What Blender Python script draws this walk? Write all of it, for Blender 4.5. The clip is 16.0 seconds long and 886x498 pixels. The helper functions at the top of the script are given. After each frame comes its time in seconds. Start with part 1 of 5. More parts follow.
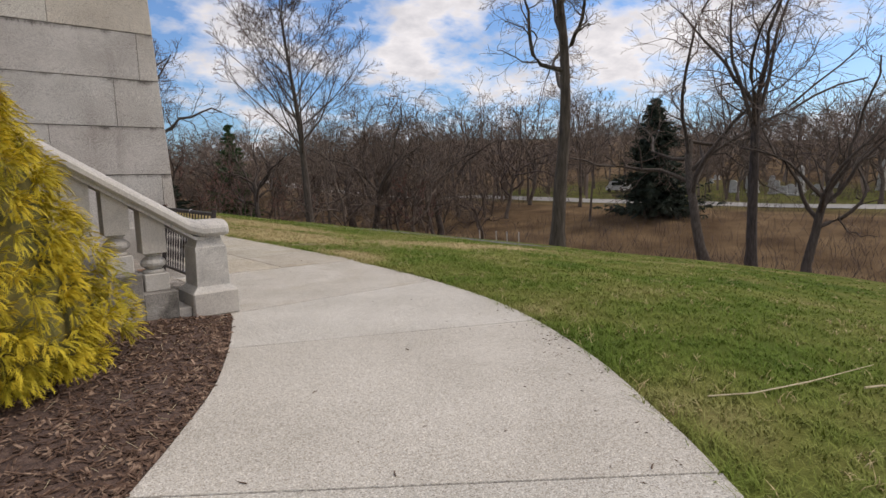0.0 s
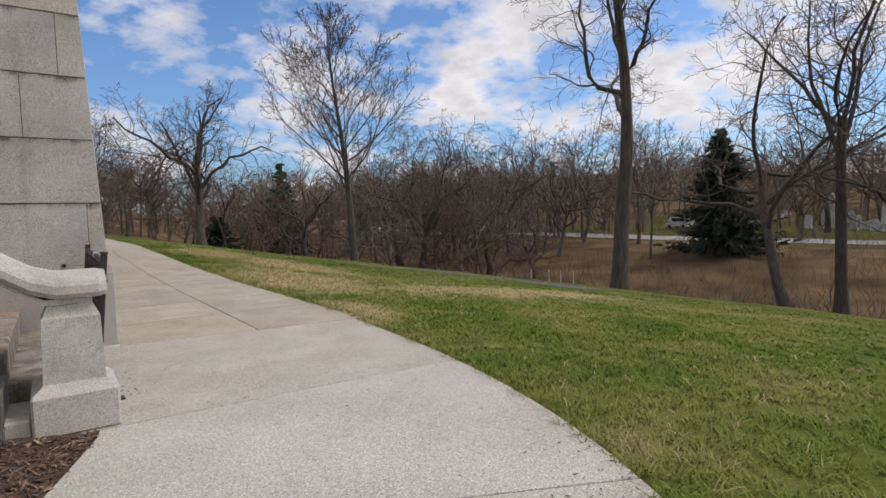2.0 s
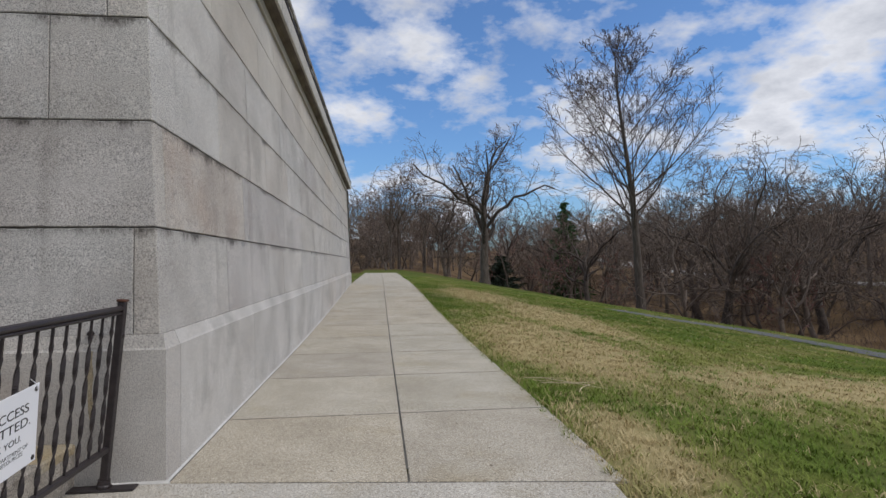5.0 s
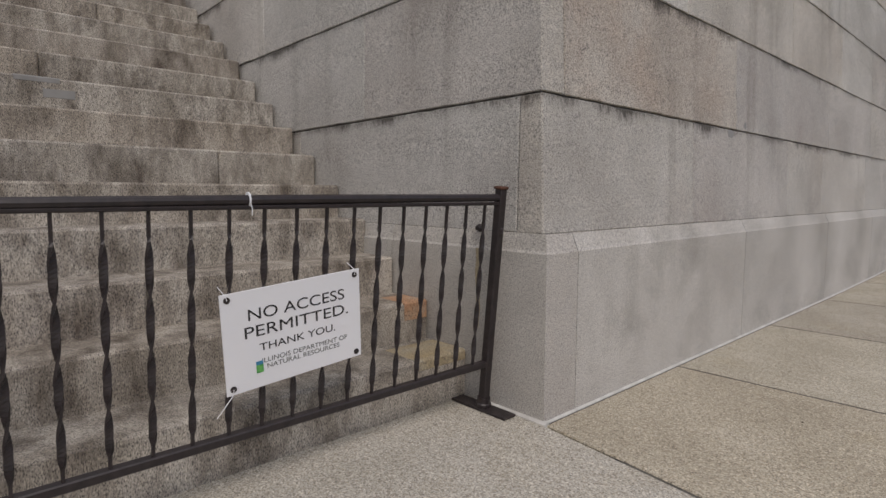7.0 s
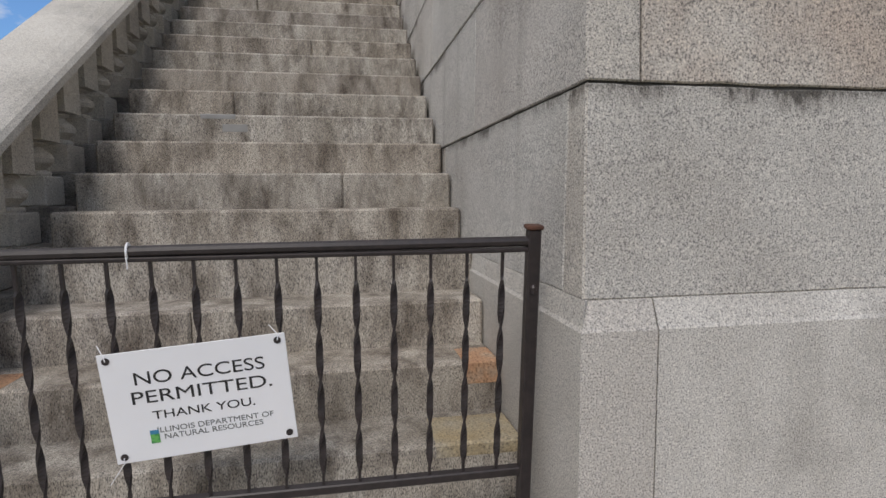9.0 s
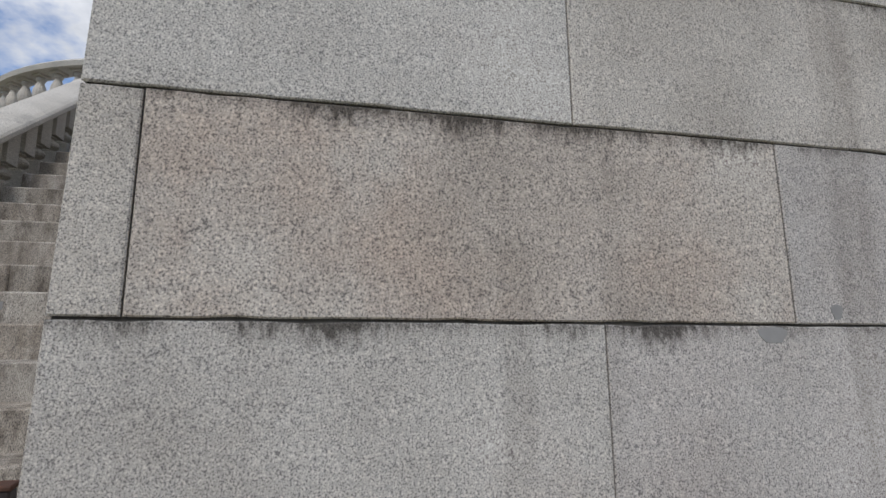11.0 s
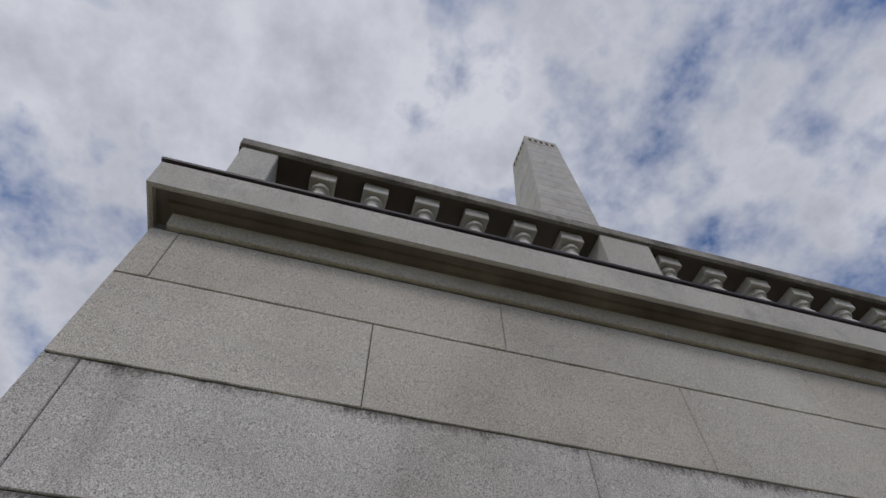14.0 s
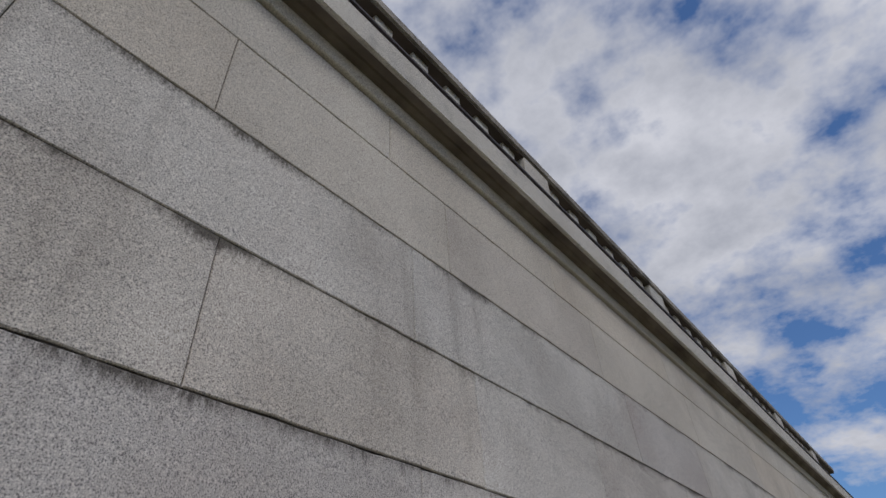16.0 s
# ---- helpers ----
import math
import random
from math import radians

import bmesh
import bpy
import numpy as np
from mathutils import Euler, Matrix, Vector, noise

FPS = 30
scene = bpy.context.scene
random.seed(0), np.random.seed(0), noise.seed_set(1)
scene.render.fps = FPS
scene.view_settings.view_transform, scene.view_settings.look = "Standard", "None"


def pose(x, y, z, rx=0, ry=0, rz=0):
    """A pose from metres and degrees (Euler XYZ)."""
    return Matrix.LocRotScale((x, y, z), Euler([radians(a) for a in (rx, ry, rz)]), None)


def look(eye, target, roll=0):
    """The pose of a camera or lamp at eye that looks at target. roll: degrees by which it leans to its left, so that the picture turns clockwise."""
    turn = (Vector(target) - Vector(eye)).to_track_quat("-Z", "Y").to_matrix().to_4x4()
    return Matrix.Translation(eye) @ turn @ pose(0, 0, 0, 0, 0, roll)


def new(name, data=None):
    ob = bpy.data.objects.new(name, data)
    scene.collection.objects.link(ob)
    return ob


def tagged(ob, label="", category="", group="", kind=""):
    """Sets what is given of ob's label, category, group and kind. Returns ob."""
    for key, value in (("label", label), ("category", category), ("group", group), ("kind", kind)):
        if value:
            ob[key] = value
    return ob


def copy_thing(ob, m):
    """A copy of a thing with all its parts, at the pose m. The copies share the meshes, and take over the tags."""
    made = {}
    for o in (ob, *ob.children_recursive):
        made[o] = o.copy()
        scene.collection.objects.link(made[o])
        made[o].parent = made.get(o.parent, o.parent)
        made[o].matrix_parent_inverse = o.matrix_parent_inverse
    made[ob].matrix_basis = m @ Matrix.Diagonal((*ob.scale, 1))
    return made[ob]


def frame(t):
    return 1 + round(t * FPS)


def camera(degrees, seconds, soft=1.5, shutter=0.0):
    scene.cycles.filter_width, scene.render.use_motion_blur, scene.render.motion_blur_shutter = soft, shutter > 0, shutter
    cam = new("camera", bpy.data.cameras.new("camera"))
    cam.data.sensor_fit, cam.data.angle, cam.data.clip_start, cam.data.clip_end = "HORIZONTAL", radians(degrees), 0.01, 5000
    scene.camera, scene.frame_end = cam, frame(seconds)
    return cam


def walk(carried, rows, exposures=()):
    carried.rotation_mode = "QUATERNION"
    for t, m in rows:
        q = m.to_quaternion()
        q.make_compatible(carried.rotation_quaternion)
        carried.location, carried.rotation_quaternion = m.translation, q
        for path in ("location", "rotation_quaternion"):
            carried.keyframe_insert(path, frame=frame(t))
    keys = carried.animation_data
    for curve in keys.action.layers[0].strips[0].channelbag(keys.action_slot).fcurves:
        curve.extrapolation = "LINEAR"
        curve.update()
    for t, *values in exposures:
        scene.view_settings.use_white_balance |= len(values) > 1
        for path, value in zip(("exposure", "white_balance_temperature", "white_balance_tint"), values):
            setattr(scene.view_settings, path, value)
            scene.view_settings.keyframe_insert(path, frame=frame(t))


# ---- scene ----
# ---- the camera and its walk ----
cam = camera(76.6, 16.0)
PATH = [
    (0, (-2.26, -8.337, 1.331), (-0.981, -6.821, 1.076), -1.4),
    (0.5, (-1.775, -7.895, 1.284), (-0.495, -6.373, 1.069), -1.5),
    (1, (-1.344, -7.423, 1.243), (-0.112, -5.856, 1.076), -1.6),
    (1.5, (-0.914, -6.99, 1.231), (0.289, -5.398, 1.089), -1.6),
    (2, (-0.509, -6.575, 1.23), (0.636, -4.94, 1.111), -1.7),
    (2.5, (-0.137, -6.11, 1.223), (0.963, -4.443, 1.115), -1.5),
    (3, (0.225, -5.556, 1.2), (1.239, -3.835, 1.096), -1.7),
    (5.5, (1.346, -2.875, 1.243), (1.355, -0.876, 1.311), -0.4),
    (6, (1.438, -2.447, 1.192), (1.149, -0.47, 1.283), -0.6),
    (6.5, (1.496, -2.223, 1.095), (0.535, -0.471, 1.158), -0.4),
    (7, (1.469, -1.951, 1.013), (0.001, -0.607, 0.819), 0.1),
    (7.5, (1.427, -1.715, 1.022), (-0.292, -0.763, 0.65), 0.8),
    (8, (1.464, -1.429, 1.069), (-0.429, -0.906, 0.692), 1.0),
    (10.5, (1.403, 0.469, 1.305), (-0.557, 0.862, 1.354), -0.1),
    (11, (1.475, 0.681, 1.414), (-0.454, 1.107, 1.724), 0.2),
    (11.5, (1.578, 0.778, 1.505), (-0.285, 1.19, 2.105), 0.4),
    (12, (1.729, 0.796, 1.558), (-0.005, 1.188, 2.476), 0.5),
    (12.5, (1.844, 0.892, 1.61), (0.3, 1.235, 2.834), 0.5),
    (13, (1.908, 1.029, 1.654), (0.556, 1.343, 3.093), 0.4),
    (13.5, (1.945, 1.09, 1.658), (0.751, 1.386, 3.235), 0.5),
    (14, (1.936, 1.217, 1.643), (0.818, 1.524, 3.272), 0.4),
    (14.5, (1.806, 1.477, 1.59), (0.719, 1.868, 3.222), 0.0),
    (15, (1.736, 1.817, 1.504), (0.701, 2.41, 3.109), -0.3),
    (15.5, (1.73, 2.254, 1.404), (0.733, 3.152, 2.887), -0.4),
    (16, (1.527, 2.668, 1.339), (0.536, 3.905, 2.583), -1.8),
]
walk(cam, [(t, look(eye, target, roll)) for t, eye, target, roll in PATH], [(0, 0.1, 7000, 17), (3, 0.03, 6700, 15), (5.5, -0.05, 6400, 13), (6.5, -0.08, 6450, 14), (7, -0.24, 6900, 16), (7.5, -0.16, 6900, 16), (8, 0.07, 6850, 15), (10.5, -0.03, 6400, 12), (12.5, -0.17, 6350, 13), (14, -0.48, 6300, 15), (15, -0.56, 6300, 15), (16, -0.48, 6350, 15)])

# ---- sky, sun ----
world = bpy.data.worlds.new("sky")
scene.world = world
world.use_nodes = True
SUN_ELEVATION, SUN_ROTATION = radians(48), radians(115)


def build_sky():
    nt = world.node_tree
    nt.nodes.clear()
    n, l = nt.nodes.new, nt.links.new
    out, bg = n("ShaderNodeOutputWorld"), n("ShaderNodeBackground")
    bg.inputs["Strength"].default_value = 0.1
    sky = n("ShaderNodeTexSky")
    sky.sky_type, sky.sun_disc = "NISHITA", False
    sky.sun_elevation, sky.sun_rotation = SUN_ELEVATION, SUN_ROTATION
    sky.air_density, sky.dust_density, sky.ozone_density = 1.0, 1.3, 2.0
    co, sep = n("ShaderNodeTexCoord"), n("ShaderNodeSeparateXYZ")
    l(co.outputs["Generated"], sep.inputs[0])
    up = n("ShaderNodeMath")
    up.operation, up.inputs[1].default_value = "ADD", 0.30
    top = n("ShaderNodeMath")
    top.operation, top.inputs[1].default_value = "MAXIMUM", 0.2
    l(sep.outputs["Z"], up.inputs[0]), l(up.outputs[0], top.inputs[0])
    flat = n("ShaderNodeVectorMath")
    flat.operation = "DIVIDE"
    comb = n("ShaderNodeCombineXYZ")
    for i in range(3):
        l(top.outputs[0], comb.inputs[i])
    l(co.outputs["Generated"], flat.inputs[0]), l(comb.outputs[0], flat.inputs[1])
    big, small = n("ShaderNodeTexNoise"), n("ShaderNodeTexNoise")
    for node, scale, detail, rough in ((big, 2.1, 6, 0.55), (small, 7.0, 5, 0.6)):
        node.inputs["Scale"].default_value, node.inputs["Detail"].default_value = scale, detail
        node.inputs["Roughness"].default_value = rough
        l(flat.outputs[0], node.inputs["Vector"])
    cover = n("ShaderNodeValToRGB")
    cover.color_ramp.elements[0].position, cover.color_ramp.elements[1].position = 0.455, 0.565
    mixed = n("ShaderNodeMath")
    mixed.operation = "MULTIPLY_ADD"
    mixed.inputs[1].default_value = 0.35
    scaled = n("ShaderNodeMath")
    scaled.operation, scaled.inputs[1].default_value = "MULTIPLY", 0.68
    l(big.outputs["Fac"], scaled.inputs[0])
    l(small.outputs["Fac"], mixed.inputs[0]), l(scaled.outputs[0], mixed.inputs[2])
    bank = n("ShaderNodeMath")
    bank.operation, bank.inputs[1].default_value = "MULTIPLY_ADD", 0.10
    thin_out = n("ShaderNodeMath")  # clearer towards the north
    thin_out.operation, thin_out.inputs[1].default_value = "MULTIPLY_ADD", -0.058
    thick = n("ShaderNodeMath")
    thick.operation, thick.inputs[1].default_value = "MULTIPLY_ADD", 0.03
    l(sep.outputs["Y"], thin_out.inputs[0]), l(mixed.outputs[0], thin_out.inputs[2])
    l(sep.outputs["X"], thick.inputs[0]), l(thin_out.outputs[0], thick.inputs[2])
    high = n("ShaderNodeMath")
    high.operation, high.inputs[1].default_value = "SUBTRACT", 0.016
    l(sep.outputs["Z"], bank.inputs[0]), l(thick.outputs[0], bank.inputs[2])
    l(bank.outputs[0], high.inputs[0]), l(high.outputs[0], cover.inputs["Fac"])
    shade = n("ShaderNodeValToRGB")
    shade.color_ramp.elements[0].position, shade.color_ramp.elements[0].color = 0.40, (8.3, 8.6, 9.0, 1)
    shade.color_ramp.elements[1].position, shade.color_ramp.elements[1].color = 0.72, (5.4, 5.75, 6.3, 1)
    l(small.outputs["Fac"], shade.inputs["Fac"])
    blend = n("ShaderNodeMix")
    blend.data_type = "RGBA"
    l(cover.outputs["Color"], blend.inputs["Factor"])
    tint = n("ShaderNodeMix")
    tint.data_type, tint.blend_type = "RGBA", "MULTIPLY"
    tint.inputs["Factor"].default_value, tint.inputs["B"].default_value = 1.0, (0.82, 1.16, 1.5, 1)
    l(sky.outputs["Color"], tint.inputs["A"])
    l(tint.outputs["Result"], blend.inputs["A"]), l(shade.outputs["Color"], blend.inputs["B"])
    l(blend.outputs["Result"], bg.inputs["Color"]), l(bg.outputs[0], out.inputs["Surface"])


build_sky()
sun = new("sun", bpy.data.lights.new("sun", "SUN"))
sun.data.energy, sun.data.angle, sun.data.color = 1.6, radians(16), (1.0, 0.95, 0.88)
sun.matrix_world = look((0, 0, 0), (-math.cos(SUN_ELEVATION) * math.sin(SUN_ROTATION), -math.cos(SUN_ELEVATION) * math.cos(SUN_ROTATION), -math.sin(SUN_ELEVATION)))


# ---- materials ----
def material(name, stops, scale=8.0, detail=6.0, rough=0.8, bump=0.2, fine=120.0, vary=0.0, metal=0.0, speckle=0.0, stretch=(1, 1, 1), stain=None, patch=None, bump_scale=None, shine=0.5, pebble=0.0):
    """A procedural surface: colour stops over a coarse noise, a fine grain, speckles, stains, and a random shift for each object."""
    m = bpy.data.materials.new(name)
    m.use_nodes = True
    nt = m.node_tree
    n, l = nt.nodes.new, nt.links.new
    b = nt.nodes["Principled BSDF"]
    b.inputs["Roughness"].default_value, b.inputs["Metallic"].default_value = rough, metal
    b.inputs["Specular IOR Level"].default_value = shine
    geo = n("ShaderNodeNewGeometry")
    mp = n("ShaderNodeMapping")
    mp.inputs["Scale"].default_value = stretch
    l(geo.outputs["Position"], mp.inputs["Vector"])

    def noise_node(s, d, r=0.55):
        t = n("ShaderNodeTexNoise")
        t.inputs["Scale"].default_value, t.inputs["Detail"].default_value, t.inputs["Roughness"].default_value = s, d, r
        l(mp.outputs[0], t.inputs["Vector"])
        return t.outputs["Fac"]

    def ramp(src, cols):
        r = n("ShaderNodeValToRGB")
        while len(r.color_ramp.elements) < len(cols):
            r.color_ramp.elements.new(0.5)
        for e, (p, c) in zip(r.color_ramp.elements, cols):
            e.position, e.color = p, (*c, 1)
        l(src, r.inputs["Fac"])
        return r.outputs["Color"]

    def mix(kind, f, a, c):
        x = n("ShaderNodeMix")
        x.data_type, x.blend_type = "RGBA", kind
        if isinstance(f, float):
            x.inputs["Factor"].default_value = f
        else:
            l(f, x.inputs["Factor"])
        l(a, x.inputs["A"])
        if isinstance(c, tuple):
            x.inputs["B"].default_value = (*c, 1)
        else:
            l(c, x.inputs["B"])
        return x.outputs["Result"]

    col = ramp(noise_node(scale, detail), stops)
    grain = noise_node(fine, 3.0)
    if patch:
        pc, ps, lo, hi = patch
        col = mix("MIX", ramp(noise_node(ps, 5.0, 0.65), [(lo, (0, 0, 0)), (hi, (1, 1, 1))]), col, pc)
    if speckle:
        col = mix("OVERLAY", speckle, col, ramp(grain, [(0.37, (0.07, 0.07, 0.08)), (0.46, (0.47, 0.47, 0.47)), (0.56, (0.54, 0.535, 0.53)), (0.66, (0.85, 0.84, 0.82))]))
        col = mix("OVERLAY", speckle * 0.45, col, ramp(noise_node(fine * 0.33, 4.0), [(0.36, (0.3, 0.3, 0.31)), (0.5, (0.5, 0.5, 0.5)), (0.66, (0.66, 0.655, 0.64))]))
    if pebble:
        vo = n("ShaderNodeTexVoronoi")
        vo.inputs["Scale"].default_value = pebble
        l(geo.outputs["Position"], vo.inputs["Vector"])
        tone = n("ShaderNodeSeparateColor")
        l(vo.outputs["Color"], tone.inputs[0])
        col = mix("OVERLAY", 0.62, col, ramp(tone.outputs[0], [(0.0, (0.16, 0.135, 0.11)), (0.16, (0.40, 0.37, 0.33)), (0.5, (0.5, 0.49, 0.47)), (0.8, (0.57, 0.56, 0.54)), (1.0, (0.84, 0.83, 0.81))]))
    if stain:
        g = n("ShaderNodeTexCoord")
        z = n("ShaderNodeSeparateXYZ")
        l(g.outputs["Generated"], z.inputs[0])
        high = n("ShaderNodeMapRange")
        high.inputs["From Min"].default_value, high.inputs["From Max"].default_value = 0.66, 1.0
        high.inputs["To Max"].default_value = 0.5
        l(z.outputs["Z"], high.inputs["Value"])
        drips = n("ShaderNodeMapping")
        drips.inputs["Scale"].default_value = (1.0, 1.0, 0.35)
        l(geo.outputs["Position"], drips.inputs["Vector"])
        total = high.outputs["Result"]
        for s0, d0, weight in ((2.2, 4.0, 0.6), (70.0, 4.0, 0.32)):
            t = n("ShaderNodeTexNoise")
            t.inputs["Scale"].default_value, t.inputs["Detail"].default_value, t.inputs["Roughness"].default_value = s0, d0, 0.65
            l(drips.outputs[0], t.inputs["Vector"])
            add = n("ShaderNodeMath")
            add.operation, add.inputs[1].default_value = "MULTIPLY_ADD", weight
            l(t.outputs["Fac"], add.inputs[0]), l(total, add.inputs[2])
            total = add.outputs[0]
        f = ramp(total, [(0.84, (0, 0, 0)), (0.92, (stain * 0.35,) * 3), (1.0, (stain,) * 3)])
        col = mix("MULTIPLY", f, col, (0.14, 0.13, 0.12))
        runs = n("ShaderNodeMapping")
        runs.inputs["Scale"].default_value = (4.0, 4.0, 0.3)
        l(geo.outputs["Position"], runs.inputs["Vector"])
        t = n("ShaderNodeTexNoise")
        t.inputs["Scale"].default_value, t.inputs["Detail"].default_value = 1.0, 5.0
        l(runs.outputs[0], t.inputs["Vector"])
        col = mix("MULTIPLY", ramp(t.outputs["Fac"], [(0.60, (0, 0, 0)), (0.74, (0.4, 0.4, 0.4))]), col, (0.5, 0.48, 0.46))
    if vary:
        info = n("ShaderNodeObjectInfo")
        isl = ramp(info.outputs["Random"], [(0.0, (1 - vary, 1 - vary, 1 - vary * 0.75)), (0.35, (1.0, 0.975, 0.945)), (0.7, (0.97, 0.985, 1.0)), (1.0, (1 + vary * 0.6, 1 + vary * 0.6, 1 + vary * 0.6))])
        col = mix("MULTIPLY", 1.0, col, isl)
    l(col, b.inputs["Base Color"])
    if bump:
        bp = n("ShaderNodeBump")
        bp.inputs["Strength"].default_value, bp.inputs["Distance"].default_value = bump, bump_scale or 0.004
        l(grain, bp.inputs["Height"])
        l(bp.outputs[0], b.inputs["Normal"])
    return m


GRANITE = material("granite", [(0.3, (0.375, 0.355, 0.328)), (0.5, (0.475, 0.458, 0.43)), (0.7, (0.555, 0.538, 0.508))], scale=1.3, rough=0.85, bump=0.35, fine=185, vary=0.10, speckle=0.72, stain=0.92, patch=((0.40, 0.365, 0.335), 0.9, 0.52, 0.82))
GRANITE_UPPER = material("clean_upper_granite", [(0.3, (0.42, 0.39, 0.345)), (0.5, (0.50, 0.47, 0.42)), (0.7, (0.56, 0.53, 0.475))], scale=1.1, rough=0.85, bump=0.35, fine=185, vary=0.07, speckle=0.65, patch=((0.40, 0.365, 0.32), 0.7, 0.5, 0.8))
# Bed mould stone: grime plus the soffit's shade, both mixed into the colour.
SOFFIT = material("sooty_shaded_moulding", [(0.3, (0.085, 0.07, 0.06)), (0.55, (0.16, 0.137, 0.118)), (0.75, (0.24, 0.213, 0.185))], scale=2.0, rough=0.9, bump=0.3, fine=120)
GRANITE_PLAIN = material("plinth_granite", [(0.3, (0.375, 0.355, 0.328)), (0.5, (0.475, 0.458, 0.43)), (0.7, (0.555, 0.538, 0.508))], scale=1.3, rough=0.85, bump=0.35, fine=185, vary=0.08, speckle=0.62, patch=((0.33, 0.315, 0.29), 1.1, 0.52, 0.75))
GRANITE_GRIMY = material("grimy_granite", [(0.3, (0.37, 0.335, 0.295)), (0.5, (0.46, 0.42, 0.375)), (0.7, (0.53, 0.505, 0.46))], scale=2.2, rough=0.88, bump=0.4, fine=150, vary=0.08, speckle=0.75, stain=0.95, patch=((0.44, 0.375, 0.32), 1.8, 0.48, 0.68))
CEMENT = material("smooth_cement", [(0.3, (0.22, 0.22, 0.22)), (0.7, (0.30, 0.30, 0.295))], scale=9, rough=0.85, bump=0.1)
# Near-black stone: crust and the coping's underside shade in one colour.
CRUST_SHADE = material("crusted_shaded_stone", [(0.3, (0.045, 0.034, 0.028)), (0.6, (0.085, 0.067, 0.055)), (0.8, (0.13, 0.105, 0.087))], scale=1.2, rough=0.9, bump=0.3, fine=120)
GRANITE_SMOOTH = material("dressed_granite", [(0.3, (0.44, 0.42, 0.385)), (0.55, (0.52, 0.50, 0.46)), (0.75, (0.58, 0.56, 0.52))], scale=2.0, rough=0.8, bump=0.3, fine=190, vary=0.06, speckle=0.55, patch=((0.22, 0.21, 0.2), 1.7, 0.56, 0.82))
MORTAR = material("mortar", [(0.35, (0.035, 0.032, 0.028)), (0.62, (0.11, 0.103, 0.09))], scale=6, rough=0.95)
STEP_STONE = material("weathered_step", [(0.3, (0.25, 0.225, 0.19)), (0.5, (0.37, 0.34, 0.298)), (0.72, (0.48, 0.452, 0.408))], scale=3.0, rough=0.9, bump=0.45, fine=150, vary=0.09, speckle=0.8, stretch=(1.6, 1.6, 0.7), patch=((0.12, 0.10, 0.082), 4.5, 0.44, 0.70))
DARK_GRANITE = material("dark_patchy_granite", [(0.3, (0.14, 0.13, 0.115)), (0.5, (0.28, 0.262, 0.235)), (0.72, (0.42, 0.40, 0.365))], scale=3.0, rough=0.9, bump=0.4, fine=150, vary=0.15, speckle=0.6, patch=((0.08, 0.073, 0.064), 2.6, 0.50, 0.68))
RUST_PALE = material("ochre_stained_step", [(0.3, (0.36, 0.28, 0.16)), (0.55, (0.36, 0.31, 0.22)), (0.75, (0.34, 0.31, 0.26))], scale=7, rough=0.9, fine=110, speckle=0.5)
RUST = material("rust_stained_step", [(0.3, (0.36, 0.19, 0.11)), (0.55, (0.42, 0.25, 0.15)), (0.75, (0.36, 0.29, 0.22))], scale=9, rough=0.9, fine=95, speckle=0.5)
CONCRETE = material("exposed_aggregate", [(0.3, (0.425, 0.41, 0.37)), (0.7, (0.53, 0.515, 0.475))], scale=1.1, rough=0.9, bump=0.35, fine=150, vary=0.04, speckle=0.5, pebble=130.0)
# Slightly darker, buff-blotched variant of the aggregate, for the slab by the stairs.
BUFF_CONCRETE = material("buff_aggregate", [(0.3, (0.405, 0.385, 0.337)), (0.55, (0.47, 0.45, 0.405)), (0.75, (0.525, 0.508, 0.462))], scale=1.6, rough=0.9, bump=0.4, fine=150, speckle=0.6, pebble=130.0, patch=((0.385, 0.35, 0.28), 1.4, 0.52, 0.8))
SLAB = material("old_concrete_slab", [(0.3, (0.37, 0.34, 0.275)), (0.55, (0.45, 0.42, 0.35)), (0.75, (0.505, 0.48, 0.415))], scale=1.6, rough=0.9, bump=0.3, fine=150, vary=0.08, speckle=0.6, pebble=130.0, patch=((0.37, 0.325, 0.23), 0.9, 0.55, 0.75))
CAULK = material("white_caulk", [(0.3, (0.42, 0.41, 0.39)), (0.7, (0.68, 0.67, 0.64))], scale=9, rough=0.7)
IRON = material("painted_iron", [(0.3, (0.016, 0.013, 0.014)), (0.7, (0.035, 0.026, 0.027))], scale=30, rough=0.45, bump=0.15, fine=200)
RUSTY_IRON = material("rusty_iron", [(0.3, (0.05, 0.024, 0.016)), (0.7, (0.12, 0.05, 0.03))], scale=30, rough=0.8)
FLASHING = material("dark_flashing", [(0.3, (0.02, 0.015, 0.02)), (0.7, (0.04, 0.03, 0.04))], scale=9, rough=0.6)
WHITE = material("white_board", [(0.3, (0.74, 0.75, 0.78)), (0.7, (0.8, 0.8, 0.82))], scale=3, rough=0.5, bump=0.0)
INK = material("black_ink", [(0.3, (0.012, 0.012, 0.014)), (0.7, (0.02, 0.02, 0.022))], scale=20, rough=0.6, bump=0.0)
GREY_INK = material("grey_ink", [(0.3, (0.09, 0.1, 0.1)), (0.7, (0.14, 0.15, 0.15))], scale=20, rough=0.6, bump=0.0)
GREEN_INK = material("green_ink", [(0.45, (0.03, 0.22, 0.07)), (0.55, (0.12, 0.4, 0.1))], scale=60, rough=0.6, bump=0.0)
BLUE_INK = material("blue_ink", [(0.3, (0.03, 0.16, 0.3)), (0.7, (0.05, 0.25, 0.4))], scale=60, rough=0.6, bump=0.0)
MULCH = material("bark_mulch", [(0.3, (0.045, 0.027, 0.02)), (0.55, (0.10, 0.062, 0.047)), (0.75, (0.17, 0.115, 0.085))], scale=24, rough=0.95, bump=0.9, fine=60, bump_scale=0.02)
